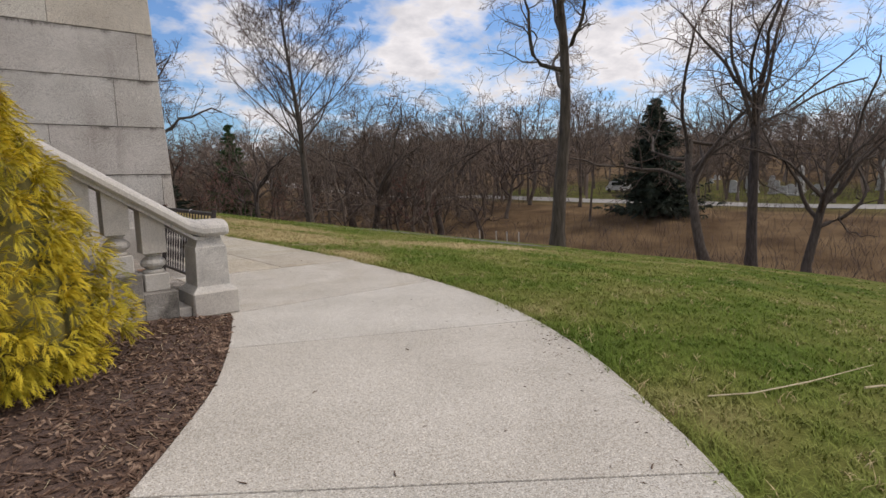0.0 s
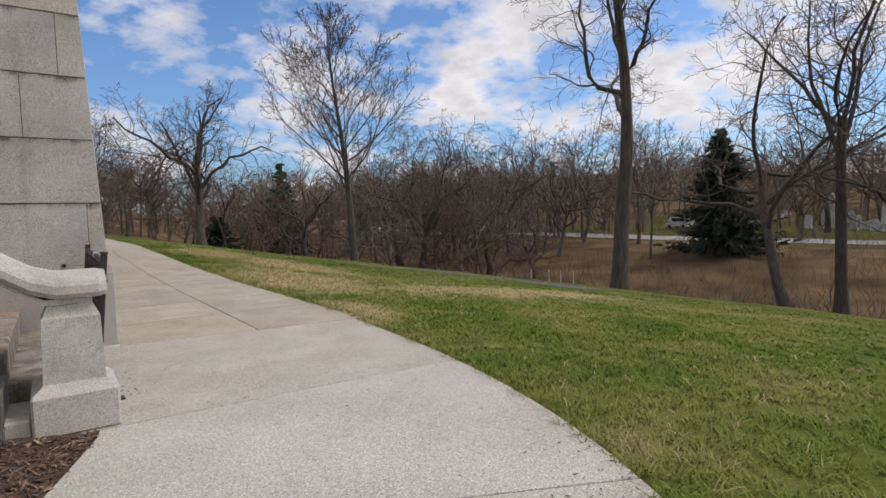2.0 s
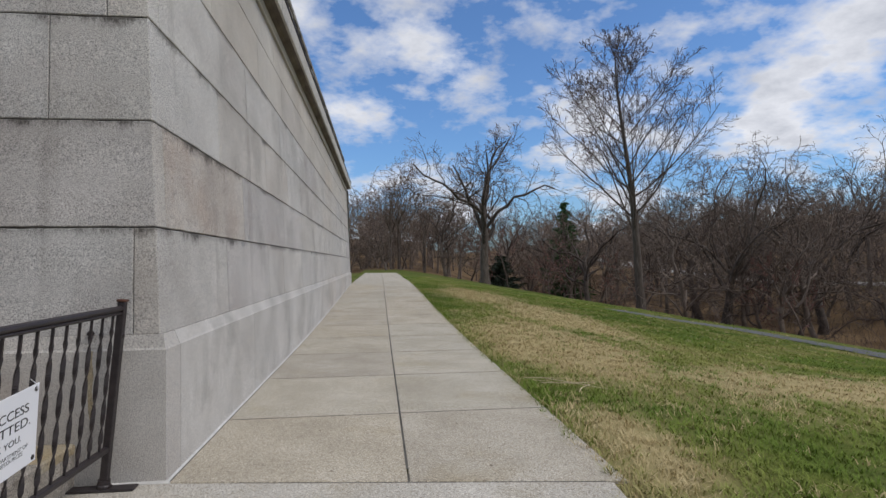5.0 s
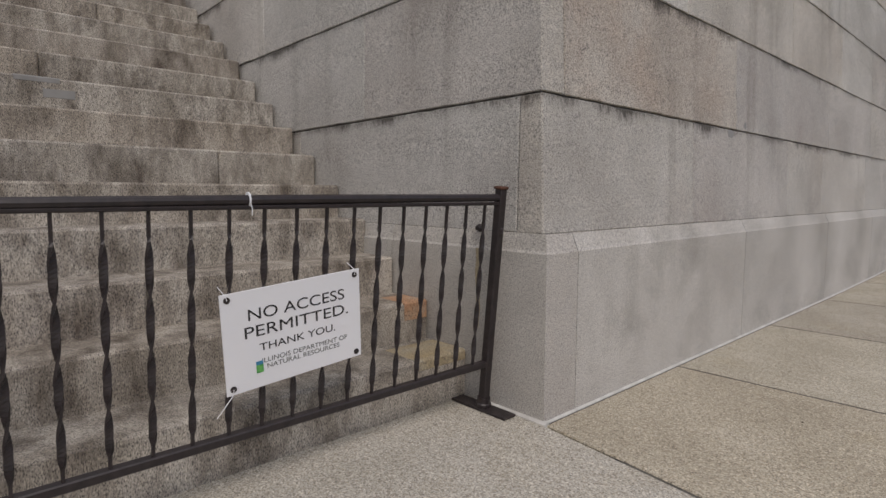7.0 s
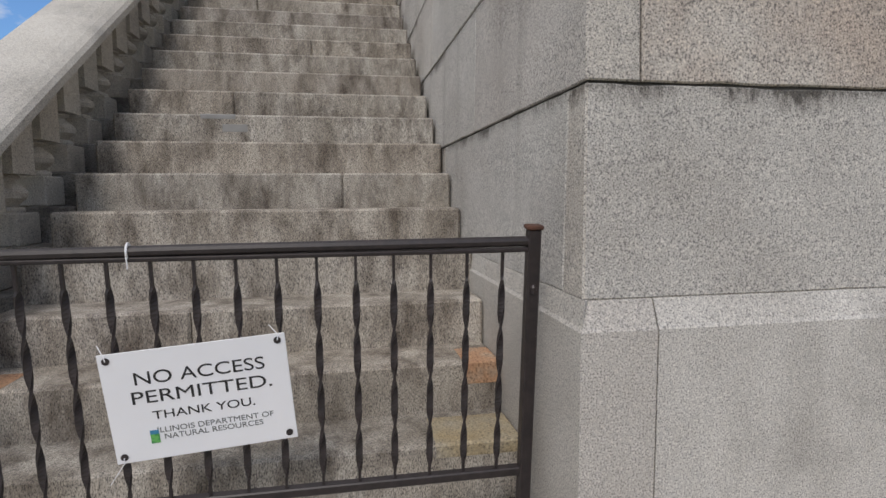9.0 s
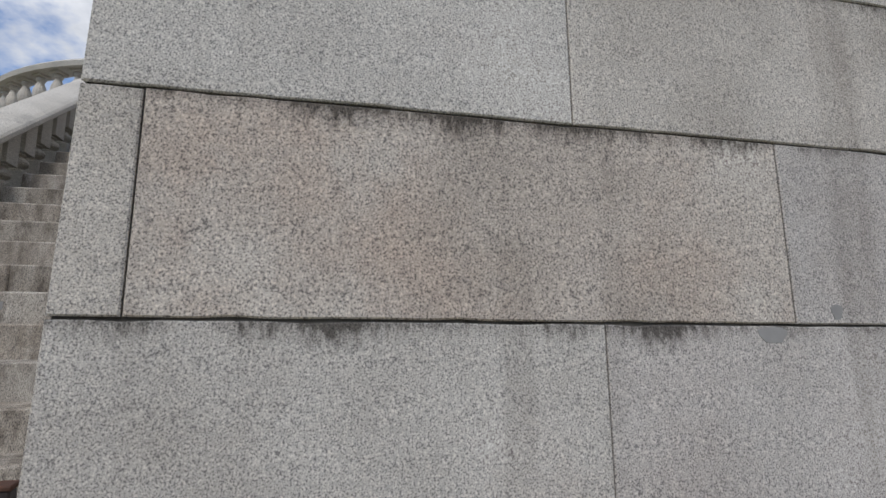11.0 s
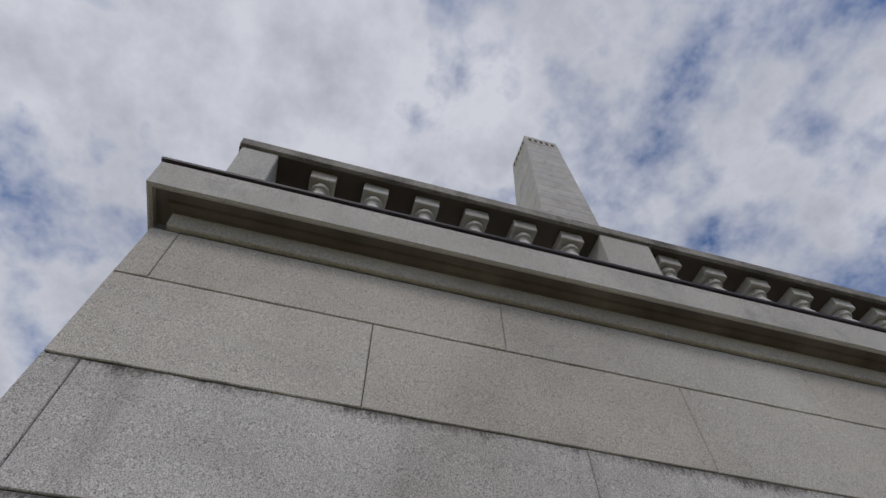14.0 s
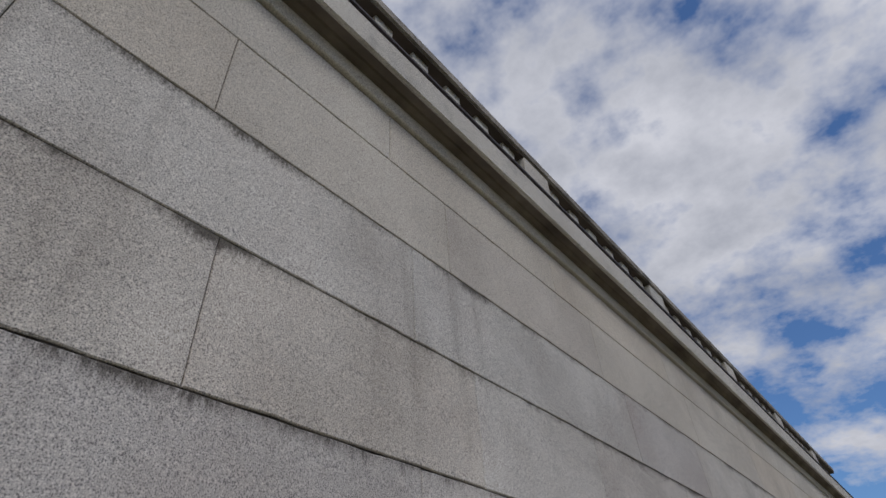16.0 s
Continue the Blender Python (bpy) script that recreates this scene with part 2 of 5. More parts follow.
CHIP = material("mulch_chip", [(0.3, (0.05, 0.028, 0.018)), (0.5, (0.125, 0.072, 0.047)), (0.68, (0.36, 0.25, 0.175))], scale=16, rough=0.9)
STRAW = material("dry_straw", [(0.3, (0.4, 0.33, 0.2)), (0.7, (0.58, 0.5, 0.34))], scale=20, rough=0.8)
LEAF_DRY = material("dead_leaf", [(0.3, (0.07, 0.045, 0.03)), (0.7, (0.17, 0.11, 0.07))], scale=20, rough=0.8)
BARK = material("grey_bark", [(0.3, (0.045, 0.036, 0.029)), (0.5, (0.085, 0.069, 0.056)), (0.75, (0.145, 0.122, 0.10))], scale=3.0, rough=0.95, bump=0.8, fine=25, stretch=(3, 3, 0.5), bump_scale=0.03, vary=0.2)
TWIG = material("bare_twigs", [(0.3, (0.12, 0.092, 0.075)), (0.7, (0.225, 0.175, 0.143))], scale=0.4, rough=0.95, bump=0.0, vary=0.3, shine=0.15)
# Lighter twig brown for the far woods: distance haze put into the colour.
TWIG_FAR = material("hazed_twigs", [(0.3, (0.145, 0.11, 0.09)), (0.7, (0.25, 0.195, 0.16))], scale=0.1, rough=0.95, bump=0.0, shine=0.1)
TWIG_RED = material("reddish_twigs", [(0.3, (0.17, 0.085, 0.07)), (0.7, (0.28, 0.15, 0.12))], scale=0.4, rough=0.95, bump=0.0, vary=0.3, shine=0.15)
# Paler bark for the woodland trees down the valley.
BARK_FAR = material("pale_woodland_bark", [(0.3, (0.08, 0.063, 0.05)), (0.5, (0.135, 0.108, 0.089)), (0.75, (0.2, 0.168, 0.14))], scale=1.0, rough=0.95, bump=0.0, vary=0.35, shine=0.15)
NEEDLE = material("dark_needles", [(0.3, (0.016, 0.026, 0.017)), (0.7, (0.04, 0.055, 0.034))], scale=1.2, rough=0.9, bump=0.0)
NEEDLE_LIGHT = material("pine_needles", [(0.3, (0.025, 0.06, 0.02)), (0.7, (0.06, 0.12, 0.04))], scale=1.2, rough=0.9, bump=0.0)
GOLD = material("golden_foliage", [(0.25, (0.16, 0.18, 0.015)), (0.45, (0.48, 0.39, 0.02)), (0.7, (0.74, 0.56, 0.035))], scale=4.5, detail=4, rough=0.75, bump=0.0)
# Dark green-brown: the shade between the sprays as a colour.
GOLD_SHADE = material("inner_foliage", [(0.3, (0.07, 0.07, 0.015)), (0.7, (0.16, 0.13, 0.03))], scale=5, rough=0.9, bump=0.0)
ASPHALT = material("asphalt", [(0.3, (0.075, 0.075, 0.08)), (0.7, (0.12, 0.12, 0.125))], scale=2, rough=0.9)
ROAD = material("pale_road", [(0.3, (0.3, 0.29, 0.27)), (0.7, (0.4, 0.385, 0.36))], scale=0.5, rough=0.9)
STONE_WHITE = material("pale_headstone", [(0.3, (0.4, 0.4, 0.38)), (0.7, (0.6, 0.6, 0.58))], scale=2, rough=0.8)
VAN_PAINT = material("white_van_paint", [(0.3, (0.65, 0.65, 0.66)), (0.7, (0.75, 0.75, 0.76))], scale=2, rough=0.35, bump=0.0)
TYRE = material("black_rubber", [(0.3, (0.012, 0.012, 0.012)), (0.7, (0.02, 0.02, 0.02))], scale=9, rough=0.9)
DARK_GLASS = material("van_window", [(0.3, (0.015, 0.018, 0.02)), (0.7, (0.03, 0.035, 0.04))], scale=2, rough=0.1, bump=0.0)
GRASS = material("grass_blades", [(0.30, (0.088, 0.15, 0.024)), (0.46, (0.15, 0.212, 0.036)), (0.60, (0.235, 0.255, 0.068)), (0.75, (0.36, 0.32, 0.14))], scale=0.55, detail=8, rough=0.8, bump=0.0, shine=0.12)
TAN_GRASS = material("dry_grass_blades", [(0.30, (0.38, 0.30, 0.15)), (0.7, (0.54, 0.45, 0.25))], scale=3, rough=0.85, bump=0.0, shine=0.15)


def ground_material():
    m = material("ground", [(0.30, (0.052, 0.082, 0.014)), (0.46, (0.09, 0.118, 0.022)), (0.60, (0.145, 0.15, 0.042)), (0.75, (0.25, 0.21, 0.095))], scale=0.55, detail=8, rough=0.95, bump=0.8, fine=45, bump_scale=0.03, shine=0.05)
    nt = m.node_tree
    n, l = nt.nodes.new, nt.links.new
    b = nt.nodes["Principled BSDF"]
    src = b.inputs["Base Color"].links[0].from_socket
    geo, no = n("ShaderNodeNewGeometry"), n("ShaderNodeTexNoise")
    no.inputs["Scale"].default_value, no.inputs["Detail"].default_value = 0.25, 8
    l(geo.outputs["Position"], no.inputs["Vector"])
    r = n("ShaderNodeValToRGB")
    for e, (p, c) in zip(r.color_ramp.elements, [(0.35, (0.085, 0.054, 0.03, 1)), (0.65, (0.185, 0.125, 0.07, 1))]):
        e.position, e.color = p, c
    l(no.outputs["Fac"], r.inputs["Fac"])
    at = n("ShaderNodeAttribute")
    at.attribute_name = "litter"
    x = n("ShaderNodeMix")
    x.data_type = "RGBA"
    l(at.outputs["Fac"], x.inputs["Factor"]), l(src, x.inputs["A"]), l(r.outputs["Color"], x.inputs["B"])
    dry = n("ShaderNodeAttribute")
    dry.attribute_name = "dry"
    y = n("ShaderNodeMix")
    y.data_type = "RGBA"
    y.inputs["B"].default_value = (0.46, 0.37, 0.2, 1)
    l(dry.outputs["Fac"], y.inputs["Factor"]), l(x.outputs["Result"], y.inputs["A"])
    l(y.outputs["Result"], b.inputs["Base Color"])
    return m


GROUND = ground_material()


# ---- building blocks of geometry ----
def part(name, geo, mat, parent=None, label="", smooth=False):
    """Links (vertices, faces) or a mesh as one mesh object, under a thing or a part."""
    if isinstance(geo, bpy.types.Mesh):
        me = geo
    else:
        me = bpy.data.meshes.new(name)
        me.from_pydata([tuple(v) for v in geo[0]], [], [tuple(f) for f in geo[1]])
        if smooth:
            me.polygons.foreach_set("use_smooth", [True] * len(me.polygons))
    if not me.materials:
        me.materials.append(mat)
    ob = new(name, me)
    if parent:
        ob.parent = parent
    return tagged(ob, label) if label else ob


def thing(name, label, category, group="", kind="", at=(0, 0, 0)):
    ob = new(name)
    ob.empty_display_size = 0.1
    ob.location = at
    return tagged(ob, label, category, group, kind)


def merge(*geos):
    vs, fs = [], []
    for v, f in geos:
        k = len(vs)
        vs += list(v)
        fs += [tuple(i + k for i in q) for q in f]
    return vs, fs


def cbox(x0, x1, y0, y1, z0, z1, c=0.01):
    """A box with chamfered edges."""
    bm = bmesh.new()
    for sx in (0, 1):
        for sy in (0, 1):
            for sz in (0, 1):
                for k in range(3):
                    d = [c, c, c]
                    d[k] = 0
                    bm.verts.new((x1 - d[0] if sx else x0 + d[0], y1 - d[1] if sy else y0 + d[1], z1 - d[2] if sz else z0 + d[2]))
    bmesh.ops.convex_hull(bm, input=bm.verts)
    bmesh.ops.dissolve_limit(bm, angle_limit=0.02, verts=bm.verts, edges=bm.edges)
    bm.verts.index_update()
    geo = [v.co[:] for v in bm.verts], [[v.index for v in f.verts] for f in bm.faces]
    bm.free()
    return geo


def prism(poly, z0, z1, c=0.006):
    """A flat slab over a convex or gently curved outline, its upper edge chamfered."""
    n = len(poly)
    mid = np.mean(poly, axis=0)
    inner = [tuple(np.array(p) + (mid - p) * c / max(np.linalg.norm(mid - p), 0.05)) for p in poly]
    vs = [(x, y, z0) for x, y in poly] + [(x, y, z1 - c) for x, y in poly] + [(x, y, z1) for x, y in inner]
    fs = [tuple(range(n))[::-1], tuple(range(2 * n, 3 * n))]
    for k in (0, n):
        fs += [(k + i, k + (i + 1) % n, k + n + (i + 1) % n, k + n + i) for i in range(n)]
    return vs, fs


def lathe(profile, n=14, x=0.0, y=0.0, z=0.0):
    vs, fs = [], []
    for r, h in profile:
        vs += [(x + r * math.cos(2 * math.pi * i / n), y + r * math.sin(2 * math.pi * i / n), z + h) for i in range(n)]
    for k in range(len(profile) - 1):
        fs += [(k * n + i, k * n + (i + 1) % n, (k + 1) * n + (i + 1) % n, (k + 1) * n + i) for i in range(n)]
    fs += [tuple(range(n))[::-1], tuple(range(len(vs) - n, len(vs)))]
    return vs, fs


def sweep(profile, stations, close=True):
    """Carries a profile of points (a, b) past stations, each a function that places it."""
    n = len(profile)
    vs = [st(a, b) for st in stations for a, b in profile]
    fs = []
    for k in range(len(stations) - 1):
        fs += [(k * n + i, k * n + (i + 1) % n, (k + 1) * n + (i + 1) % n, (k + 1) * n + i) for i in range(n)]
    if close:
        fs += [tuple(range(n))[::-1], tuple(range(len(vs) - n, len(vs)))]
    return vs, fs


def tube(points, radii, n=5):
    vs, fs = [], []
    pts = [Vector(p) for p in points]
    for k, p in enumerate(pts):
        d = (pts[min(k + 1, len(pts) - 1)] - pts[max(k - 1, 0)]).normalized()
        a = d.orthogonal().normalized()
        b = d.cross(a)
        r = radii[k] if isinstance(radii, (list, tuple)) else radii
        vs += [p + (a * math.cos(2 * math.pi * i / n) + b * math.sin(2 * math.pi * i / n)) * r for i in range(n)]
        if k:
            fs += [((k - 1) * n + i, (k - 1) * n + (i + 1) % n, k * n + (i + 1) % n, k * n + i) for i in range(n)]
    fs += [tuple(range(n))[::-1], tuple(range(len(vs) - n, len(vs)))]
    return vs, fs


# ---- the lie of the land ----
LENGTH, WIDTH = 21.4, 22.0  # the monument's base: along y, and back along -x
EDGE_R = [(-7.5, -14.5), (-4.4, -12.0), (-2.4, -10.2), (-0.9, -8.6), (0.07, -7.46), (0.54, -6.87), (1.22, -5.86), (1.9, -4.39), (2.3, -2.6), (2.5, -0.4), (2.6, 1.5)]
EDGE_L = [(-9.0, -12.0), (-6.0, -9.9), (-4.0, -8.35), (-2.75, -6.95), (-1.87, -5.72), (-1.55, -5.27), (-1.11, -4.58), (-0.66, -3.6), (-0.30, -2.64)]


def smooth_line(pts, n=8):
    """A Catmull-Rom line through the points."""
    q = [np.array(p, float) for p in pts]
    q = [2 * q[0] - q[1]] + q + [2 * q[-1] - q[-2]]
    out = []
    for a, b, c, d in zip(q, q[1:], q[2:], q[3:]):
        for t in np.arange(n) / n:
            out.append(tuple(0.5 * (2 * b + (c - a) * t + (2 * a - 5 * b + 4 * c - d) * t * t + (3 * b - a - 3 * c + d) * t ** 3)))
    return out + [tuple(q[-2])]


EDGE_R, EDGE_L = smooth_line(EDGE_R), smooth_line(EDGE_L)


def edge_x(y):
    """The path's lawn edge."""
    pts = EDGE_R
    if y >= pts[-1][1]:
        return pts[-1][0]
    for (xa, ya), (xb, yb) in zip(pts, pts[1:]):
        if y <= yb:
            return xa + (xb - xa) * (y - ya) / (yb - ya)
    return 2.6


def step01(a, b, v):
    k = min(max((v - a) / (b - a), 0.0), 1.0)
    return k * k * (3 - 2 * k)


def rise(y):
    return 0.36 * step01(4, 24, y)


def crest_of(y):
    return 16.0 - 0.2 * max(min(y, 62) - 18, 0)


def land(x, y):
    s = x - edge_x(max(y, -14))
    if s <= 0:
        return -0.03 + (rise(y) if x > -1 else 0.0) + 9.0 * step01(75, 190, y)
    crest = crest_of(y)
    z = -0.014 + rise(y) * (1 - step01(0, 12, s)) - 0.14 * (min(s, crest) - 1.6 * (1 - math.exp(-min(s, crest) / 1.6)))
    d = s - crest
    if d > 0:
        z -= 4.2 * step01(-2, 16, d) - 4.2 * step01(-2, 16, 0)
        z += 2.4 * step01(22, 48, d) + 1.2 * step01(48, 80, d) + 10.0 * step01(78, 165, d) + 6.0 * step01(150, 320, d)
    z += 9.0 * step01(75, 190, y)
    z += 0.05 * noise.noise((x * 0.25, y * 0.25, 0)) * step01(1, 6, s) + 0.4 * noise.noise((x * 0.03, y * 0.03, 3)) * step01(20, 40, s)
    return z


DRY = [(3.9, 5.3, 0.9, 2.6), (8.0, 2.8, 2.6, 1.0), (5.5, 10.5, 0.9, 3.0), (2.95, 0.4, 0.25, 0.8), (4.5, 15.5, 1.0, 2.5)]


def dryness(x, y):
    """How parched the lawn is, in a few straw-coloured patches."""
    v = 0.0
    for cx, cy, rx, ry in DRY:
        q = ((x - cx) / rx) ** 2 + ((y - cy) / ry) ** 2
        v = max(v, math.exp(-q * 0.8))
    v *= 1.9
    return min(1.0, max(0.0, v + 0.5 * noise.noise((x * 1.1, y * 1.1, 7)) * (v > 0.03)))


def build_ground():
    def axis(lo, hi, near_lo, near_hi, fine):
        vals = list(np.arange(near_lo, near_hi, fine))
        v, st = near_hi, fine
        while v < hi:
            vals.append(v)
            st *= 1.14
            v += st
        vals.append(hi)
        v, st = near_lo, fine
        while v > lo:
            st *= 1.14
            v -= st
            vals.insert(0, max(v, lo))
        return sorted(set(float(q) for q in vals))
    xs, ys = axis(-900, 900, -4, 26, 0.5), axis(-900, 900, -12, 40, 0.6)
    vs = [(x, y, land(x, y)) for y in ys for x in xs]
    n = len(xs)
    fs = [(j * n + i, j * n + i + 1, (j + 1) * n + i + 1, (j + 1) * n + i) for j in range(len(ys) - 1) for i in range(n - 1)]
    ob = part("ground", (vs, fs), GROUND, smooth=True)
    at = ob.data.attributes.new("litter", "FLOAT", "POINT")
    vals = []
    for x, y, z in vs:
        s = x - edge_x(max(y, -14))
        d = s - crest_of(y)
        far = step01(50, 56, d) * (1 - step01(85, 100, d)) * 0.7
        vals.append(max(0.0, step01(1.0, 4.0, d) - far, step01(58, 70, y)))
    at.data.foreach_set("value", vals)
    at = ob.data.attributes.new("dry", "FLOAT", "POINT")
    at.data.foreach_set("value", [0.75 * dryness(x, y) for x, y, z in vs])
    tagged(ob, "mown spring lawn falling to a leaf-strewn wooded valley", "ground", kind="structure")


build_ground()

# ---- the monument's stone base ----
Z_PLINTH, Z_BAND = 0.765, 0.84
COURSES = [0.834, 1.457, 2.08, 2.69, 3.29, 3.87, 4.30]


def inset(z):
    """How far the battered long wall stands back from the plinth's face at height z."""
    return 0.040 + 0.043 * (z - Z_BAND)


def inset_end(z):
    """The same for the end wall beside the stairs, which leans less."""
    return 0.022 + 0.018 * (z - Z_BAND)


def east(u, z, d):
    return (-inset(z) - d, u, z)


def south(u, z, d):
    return (-u, inset_end(z) + d, z)


def wall_core(name, face, length, label):
    side = inset if face is south else inset_end

    def corner(z, d, far):
        e = (inset(z) if far else side(z)) + d
        return face(length - e if far else e, z, d)
    vs = []
    for z in (-0.3, 4.36):
        vs += [corner(z, 0.012, False), corner(z, 0.012, True), corner(z, 0.7, True), corner(z, 0.7, False)]
    fs = [(0, 1, 5, 4), (1, 2, 6, 5), (2, 3, 7, 6), (3, 0, 4, 7), (0, 3, 2, 1), (4, 5, 6, 7)]
    return tagged(part(name, (vs, fs), MORTAR), label, "wall", kind="structure")


WALL_E = wall_core("wall_east", east, LENGTH, "battered grey granite wall in large coursed blocks")
WALL_S = wall_core("wall_south", south, WIDTH, "battered granite end wall beside the closed stairs")
wall_core("wall_west", lambda u, z, d: (-WIDTH + inset(z) + d, u, z), LENGTH, "plain far granite wall of the base")
wall_core("wall_north", lambda u, z, d: (-u, LENGTH - inset(z) - d, z), WIDTH, "plain rear granite wall of the base")


def block(face, u0, u1, z0, z1, gu=0.0025, gz=0.0035, c=0.005, deep=0.03, seed=0):
    """A wall stone with slightly chipped upper and lower edges."""
    rng = random.Random(seed)
    u0, u1, z0, z1 = u0 + gu, u1 - gu, z0 + gz, z1 - gz
    n = max(2, min(24, int((u1 - u0) / 0.085)))
    us = [u0 + (u1 - u0) * k / n for k in range(n + 1)]
    low, top = ([max(0.0, rng.gauss(0.0, 0.0022)) for _ in us] for _ in range(2))
    vs = []
    for cc, d in ((c, 0.0), (0.0, c), (0.0, deep)):
        vs += [face(min(max(u, u0 + cc), u1 - cc), z0 + cc + q, d) for u, q in zip(us, low)]
        vs += [face(min(max(u, u0 + cc), u1 - cc), z1 - cc - q, d) for u, q in zip(us[::-1], top)]
    m = 2 * n + 2
    fs = [tuple(range(m)), tuple(range(3 * m - 1, 2 * m - 1, -1))]
    for k in (0, m):
        fs += [(k + i, k + m + i, k + m + (i + 1) % m, k + (i + 1) % m) for i in range(m)]
    return vs, fs


EAST_JOINTS = [[1.52, 3.3, 4.3], [0.2, 2.2, 4.5], [1.45, 3.40, 4.96, 6.32], [0.22, 2.52, 4.48, 7.15], [1.41, 3.24, 4.82], [0.24, 2.17, 4.3]]
SOUTH_JOINTS = [[0.19, 2.2], [1.41], [0.66, 2.77], [0.35, 3.22], [1.3], [0.4, 2.3]]


def build_blocks(parent, face, joints, length, seed):
    rng = random.Random(seed)
    for row in range(6):
        z0, z1 = COURSES[row], COURSES[row + 1]
        side = inset if face is south else inset_end
        ends = [side((z0 + z1) / 2)] + list(joints[row])
        while ends[-1] < length - 3.2:
            ends.append(ends[-1] + rng.uniform(1.55, 2.45))
        ends.append(length - inset((z0 + z1) / 2) - 0.004)
        for k, (u0, u1) in enumerate(zip(ends, ends[1:])):
            pick = random.Random(row * 97 + k)
            open_joint = face is east and row == 1 and k == 1
            geo = block(face, u0, u1, z0, z1, 0.0045 if open_joint else pick.uniform(0.0012, 0.0026), pick.uniform(0.002, 0.0045) if row < 4 else 0.0022, seed=row * 31 + k)
            if k == 0:  # the arris follows the batter
                geo[0][:] = [face(side(z) + (0.006 if d < 0.003 else 0.0 if d < 0.02 else d), z, d) if abs(u - u0) < 0.03 else face(u, z, d) for u, z, d in [uncode(face, v) for v in geo[0]]]
            grimy = face is east and row == 1 and k == 1
            part("stone_block", geo, GRANITE_GRIMY if grimy else GRANITE if row < 4 else GRANITE_UPPER, parent)


def uncode(face, v):
    if face is east:
        return v[1], v[2], -v[0] - inset(v[2])
    return -v[0], v[2], v[1] - inset_end(v[2])


build_blocks(WALL_E, east, EAST_JOINTS, LENGTH, 3)
for u, z, w, h in ((2.10, 1.424, 0.052, 0.03), (2.36, 1.50, 0.022, 0.03)):  # old cement repairs
    ring_pts = [(u + w * math.cos(a) * (1 + 0.2 * math.sin(3 * a)), z + h * math.sin(a) * (1 + 0.15 * math.cos(2 * a))) for a in np.linspace(0, 2 * math.pi, 15)[:-1]]
    pts = [east(p, q, d) for d in (-0.0015, 0.004) for p, q in ring_pts]
    part("cement_patch", (pts, [tuple(range(14)), tuple(range(27, 13, -1))] + [(i, 14 + i, 14 + (i + 1) % 14, (i + 1) % 14) for i in range(14)]), CEMENT, WALL_E, "smooth grey cement repair")
build_blocks(WALL_S, south, SOUTH_JOINTS, WIDTH, 5)


def plinth_stone(parent, place, u0, u1, back=0.036):
    prof = [(0.0, -0.2), (0.0, Z_PLINTH - 0.012), (0.008, Z_PLINTH), (back, Z_BAND - 0.006), (back + (0.014 if back > 0.03 else 0.0015), Z_BAND), (0.3, Z_BAND), (0.3, -0.2)]
    geo = sweep(prof, [lambda a, b, u=u: place(u + (a if u == 0 else 0), a, b) for u in (u0, u1 - 0.005)])
    part("plinth_stone", geo, GRANITE_PLAIN, parent)


for lo, hi in ((0, 0.24), (0.24, 2.3), (2.3, 4.4), (4.4, 6.3), (6.3, 8.5), (8.5, 10.4), (10.4, 12.6), (12.6, 14.8), (14.8, 17.0), (17.0, 19.2), (19.2, 21.4)):
    plinth_stone(WALL_E, lambda u, a, b: (-a, u, b), lo, hi)
for lo, hi in ((0, 1.1), (1.1, 3.0), (3.0, 5.0), (5.0, 7.0)):
    plinth_stone(WALL_S, lambda u, a, b: (-u, a, b), lo, hi, 0.0195)


def ring(profile, mat, name, label, sides=("e", "s", "n", "w")):
    """A moulding carried round the base, mitred at the corners; profile of (outward, z)."""
    corners = [(0, 0, 1, -1), (0, LENGTH, 1, 1), (-WIDTH, LENGTH, -1, 1), (-WIDTH, 0, -1, -1), (0, 0, 1, -1)]
    st = [lambda a, b, c=c: (c[0] + c[2] * a, c[1] + c[3] * a, b) for c in corners]
    return tagged(part(name, sweep(profile, st, close=False), mat), label, "cornice", kind="structure")


ring([(-0.8, 4.315), (-0.168, 4.315), (-0.16, 4.322), (-0.156, 4.425), (-0.8, 4.43)], GRANITE_UPPER, "frieze_fillet", "narrow granite fillet at the wall top")
# Dark-coloured so that the hollow reads as shaded below the cornice.
ring([(-0.8, 4.432), (-0.158, 4.432), (-0.145, 4.448), (-0.115, 4.462), (-0.105, 4.482), (-0.06, 4.492), (-0.035, 4.49), (-0.8, 4.53)], SOFFIT, "bed_mould", "hollow moulding below the cornice, soot and shade in its colour")
ring([(-0.035, 4.50), (-0.03, 4.455), (-0.012, 4.447), (0.004, 4.458), (0.008, 4.685), (0.0, 4.695), (-0.8, 4.70), (-0.8, 4.50)], GRANITE_SMOOTH, "cornice", "projecting grey granite cornice along the wall top")
ring([(-0.7, 4.704), (0.014, 4.704), (0.02, 4.708), (0.02, 4.728), (0.0, 4.733), (-0.01, 4.742), (-0.7, 4.742)], FLASHING, "cornice_flashing", "dark metal flashing on the cornice edge")
tagged(part("terrace_floor", cbox(-WIDTH + 0.5, -0.5, 0.5, LENGTH - 0.5, 4.45, 4.73), CONCRETE), "paved terrace on top of the monument base", "roof", kind="structure")

# ---- terrace balustrade ----
BALUSTER_PROFILE = [(0.085, 0.0), (0.09, 0.02), (0.085, 0.045), (0.06, 0.06), (0.075, 0.085), (0.1, 0.125), (0.105, 0.165), (0.095, 0.205), (0.068, 0.245), (0.052, 0.27), (0.058, 0.285), (0.075, 0.295), (0.075, 0.315), (0.062, 0.33)]


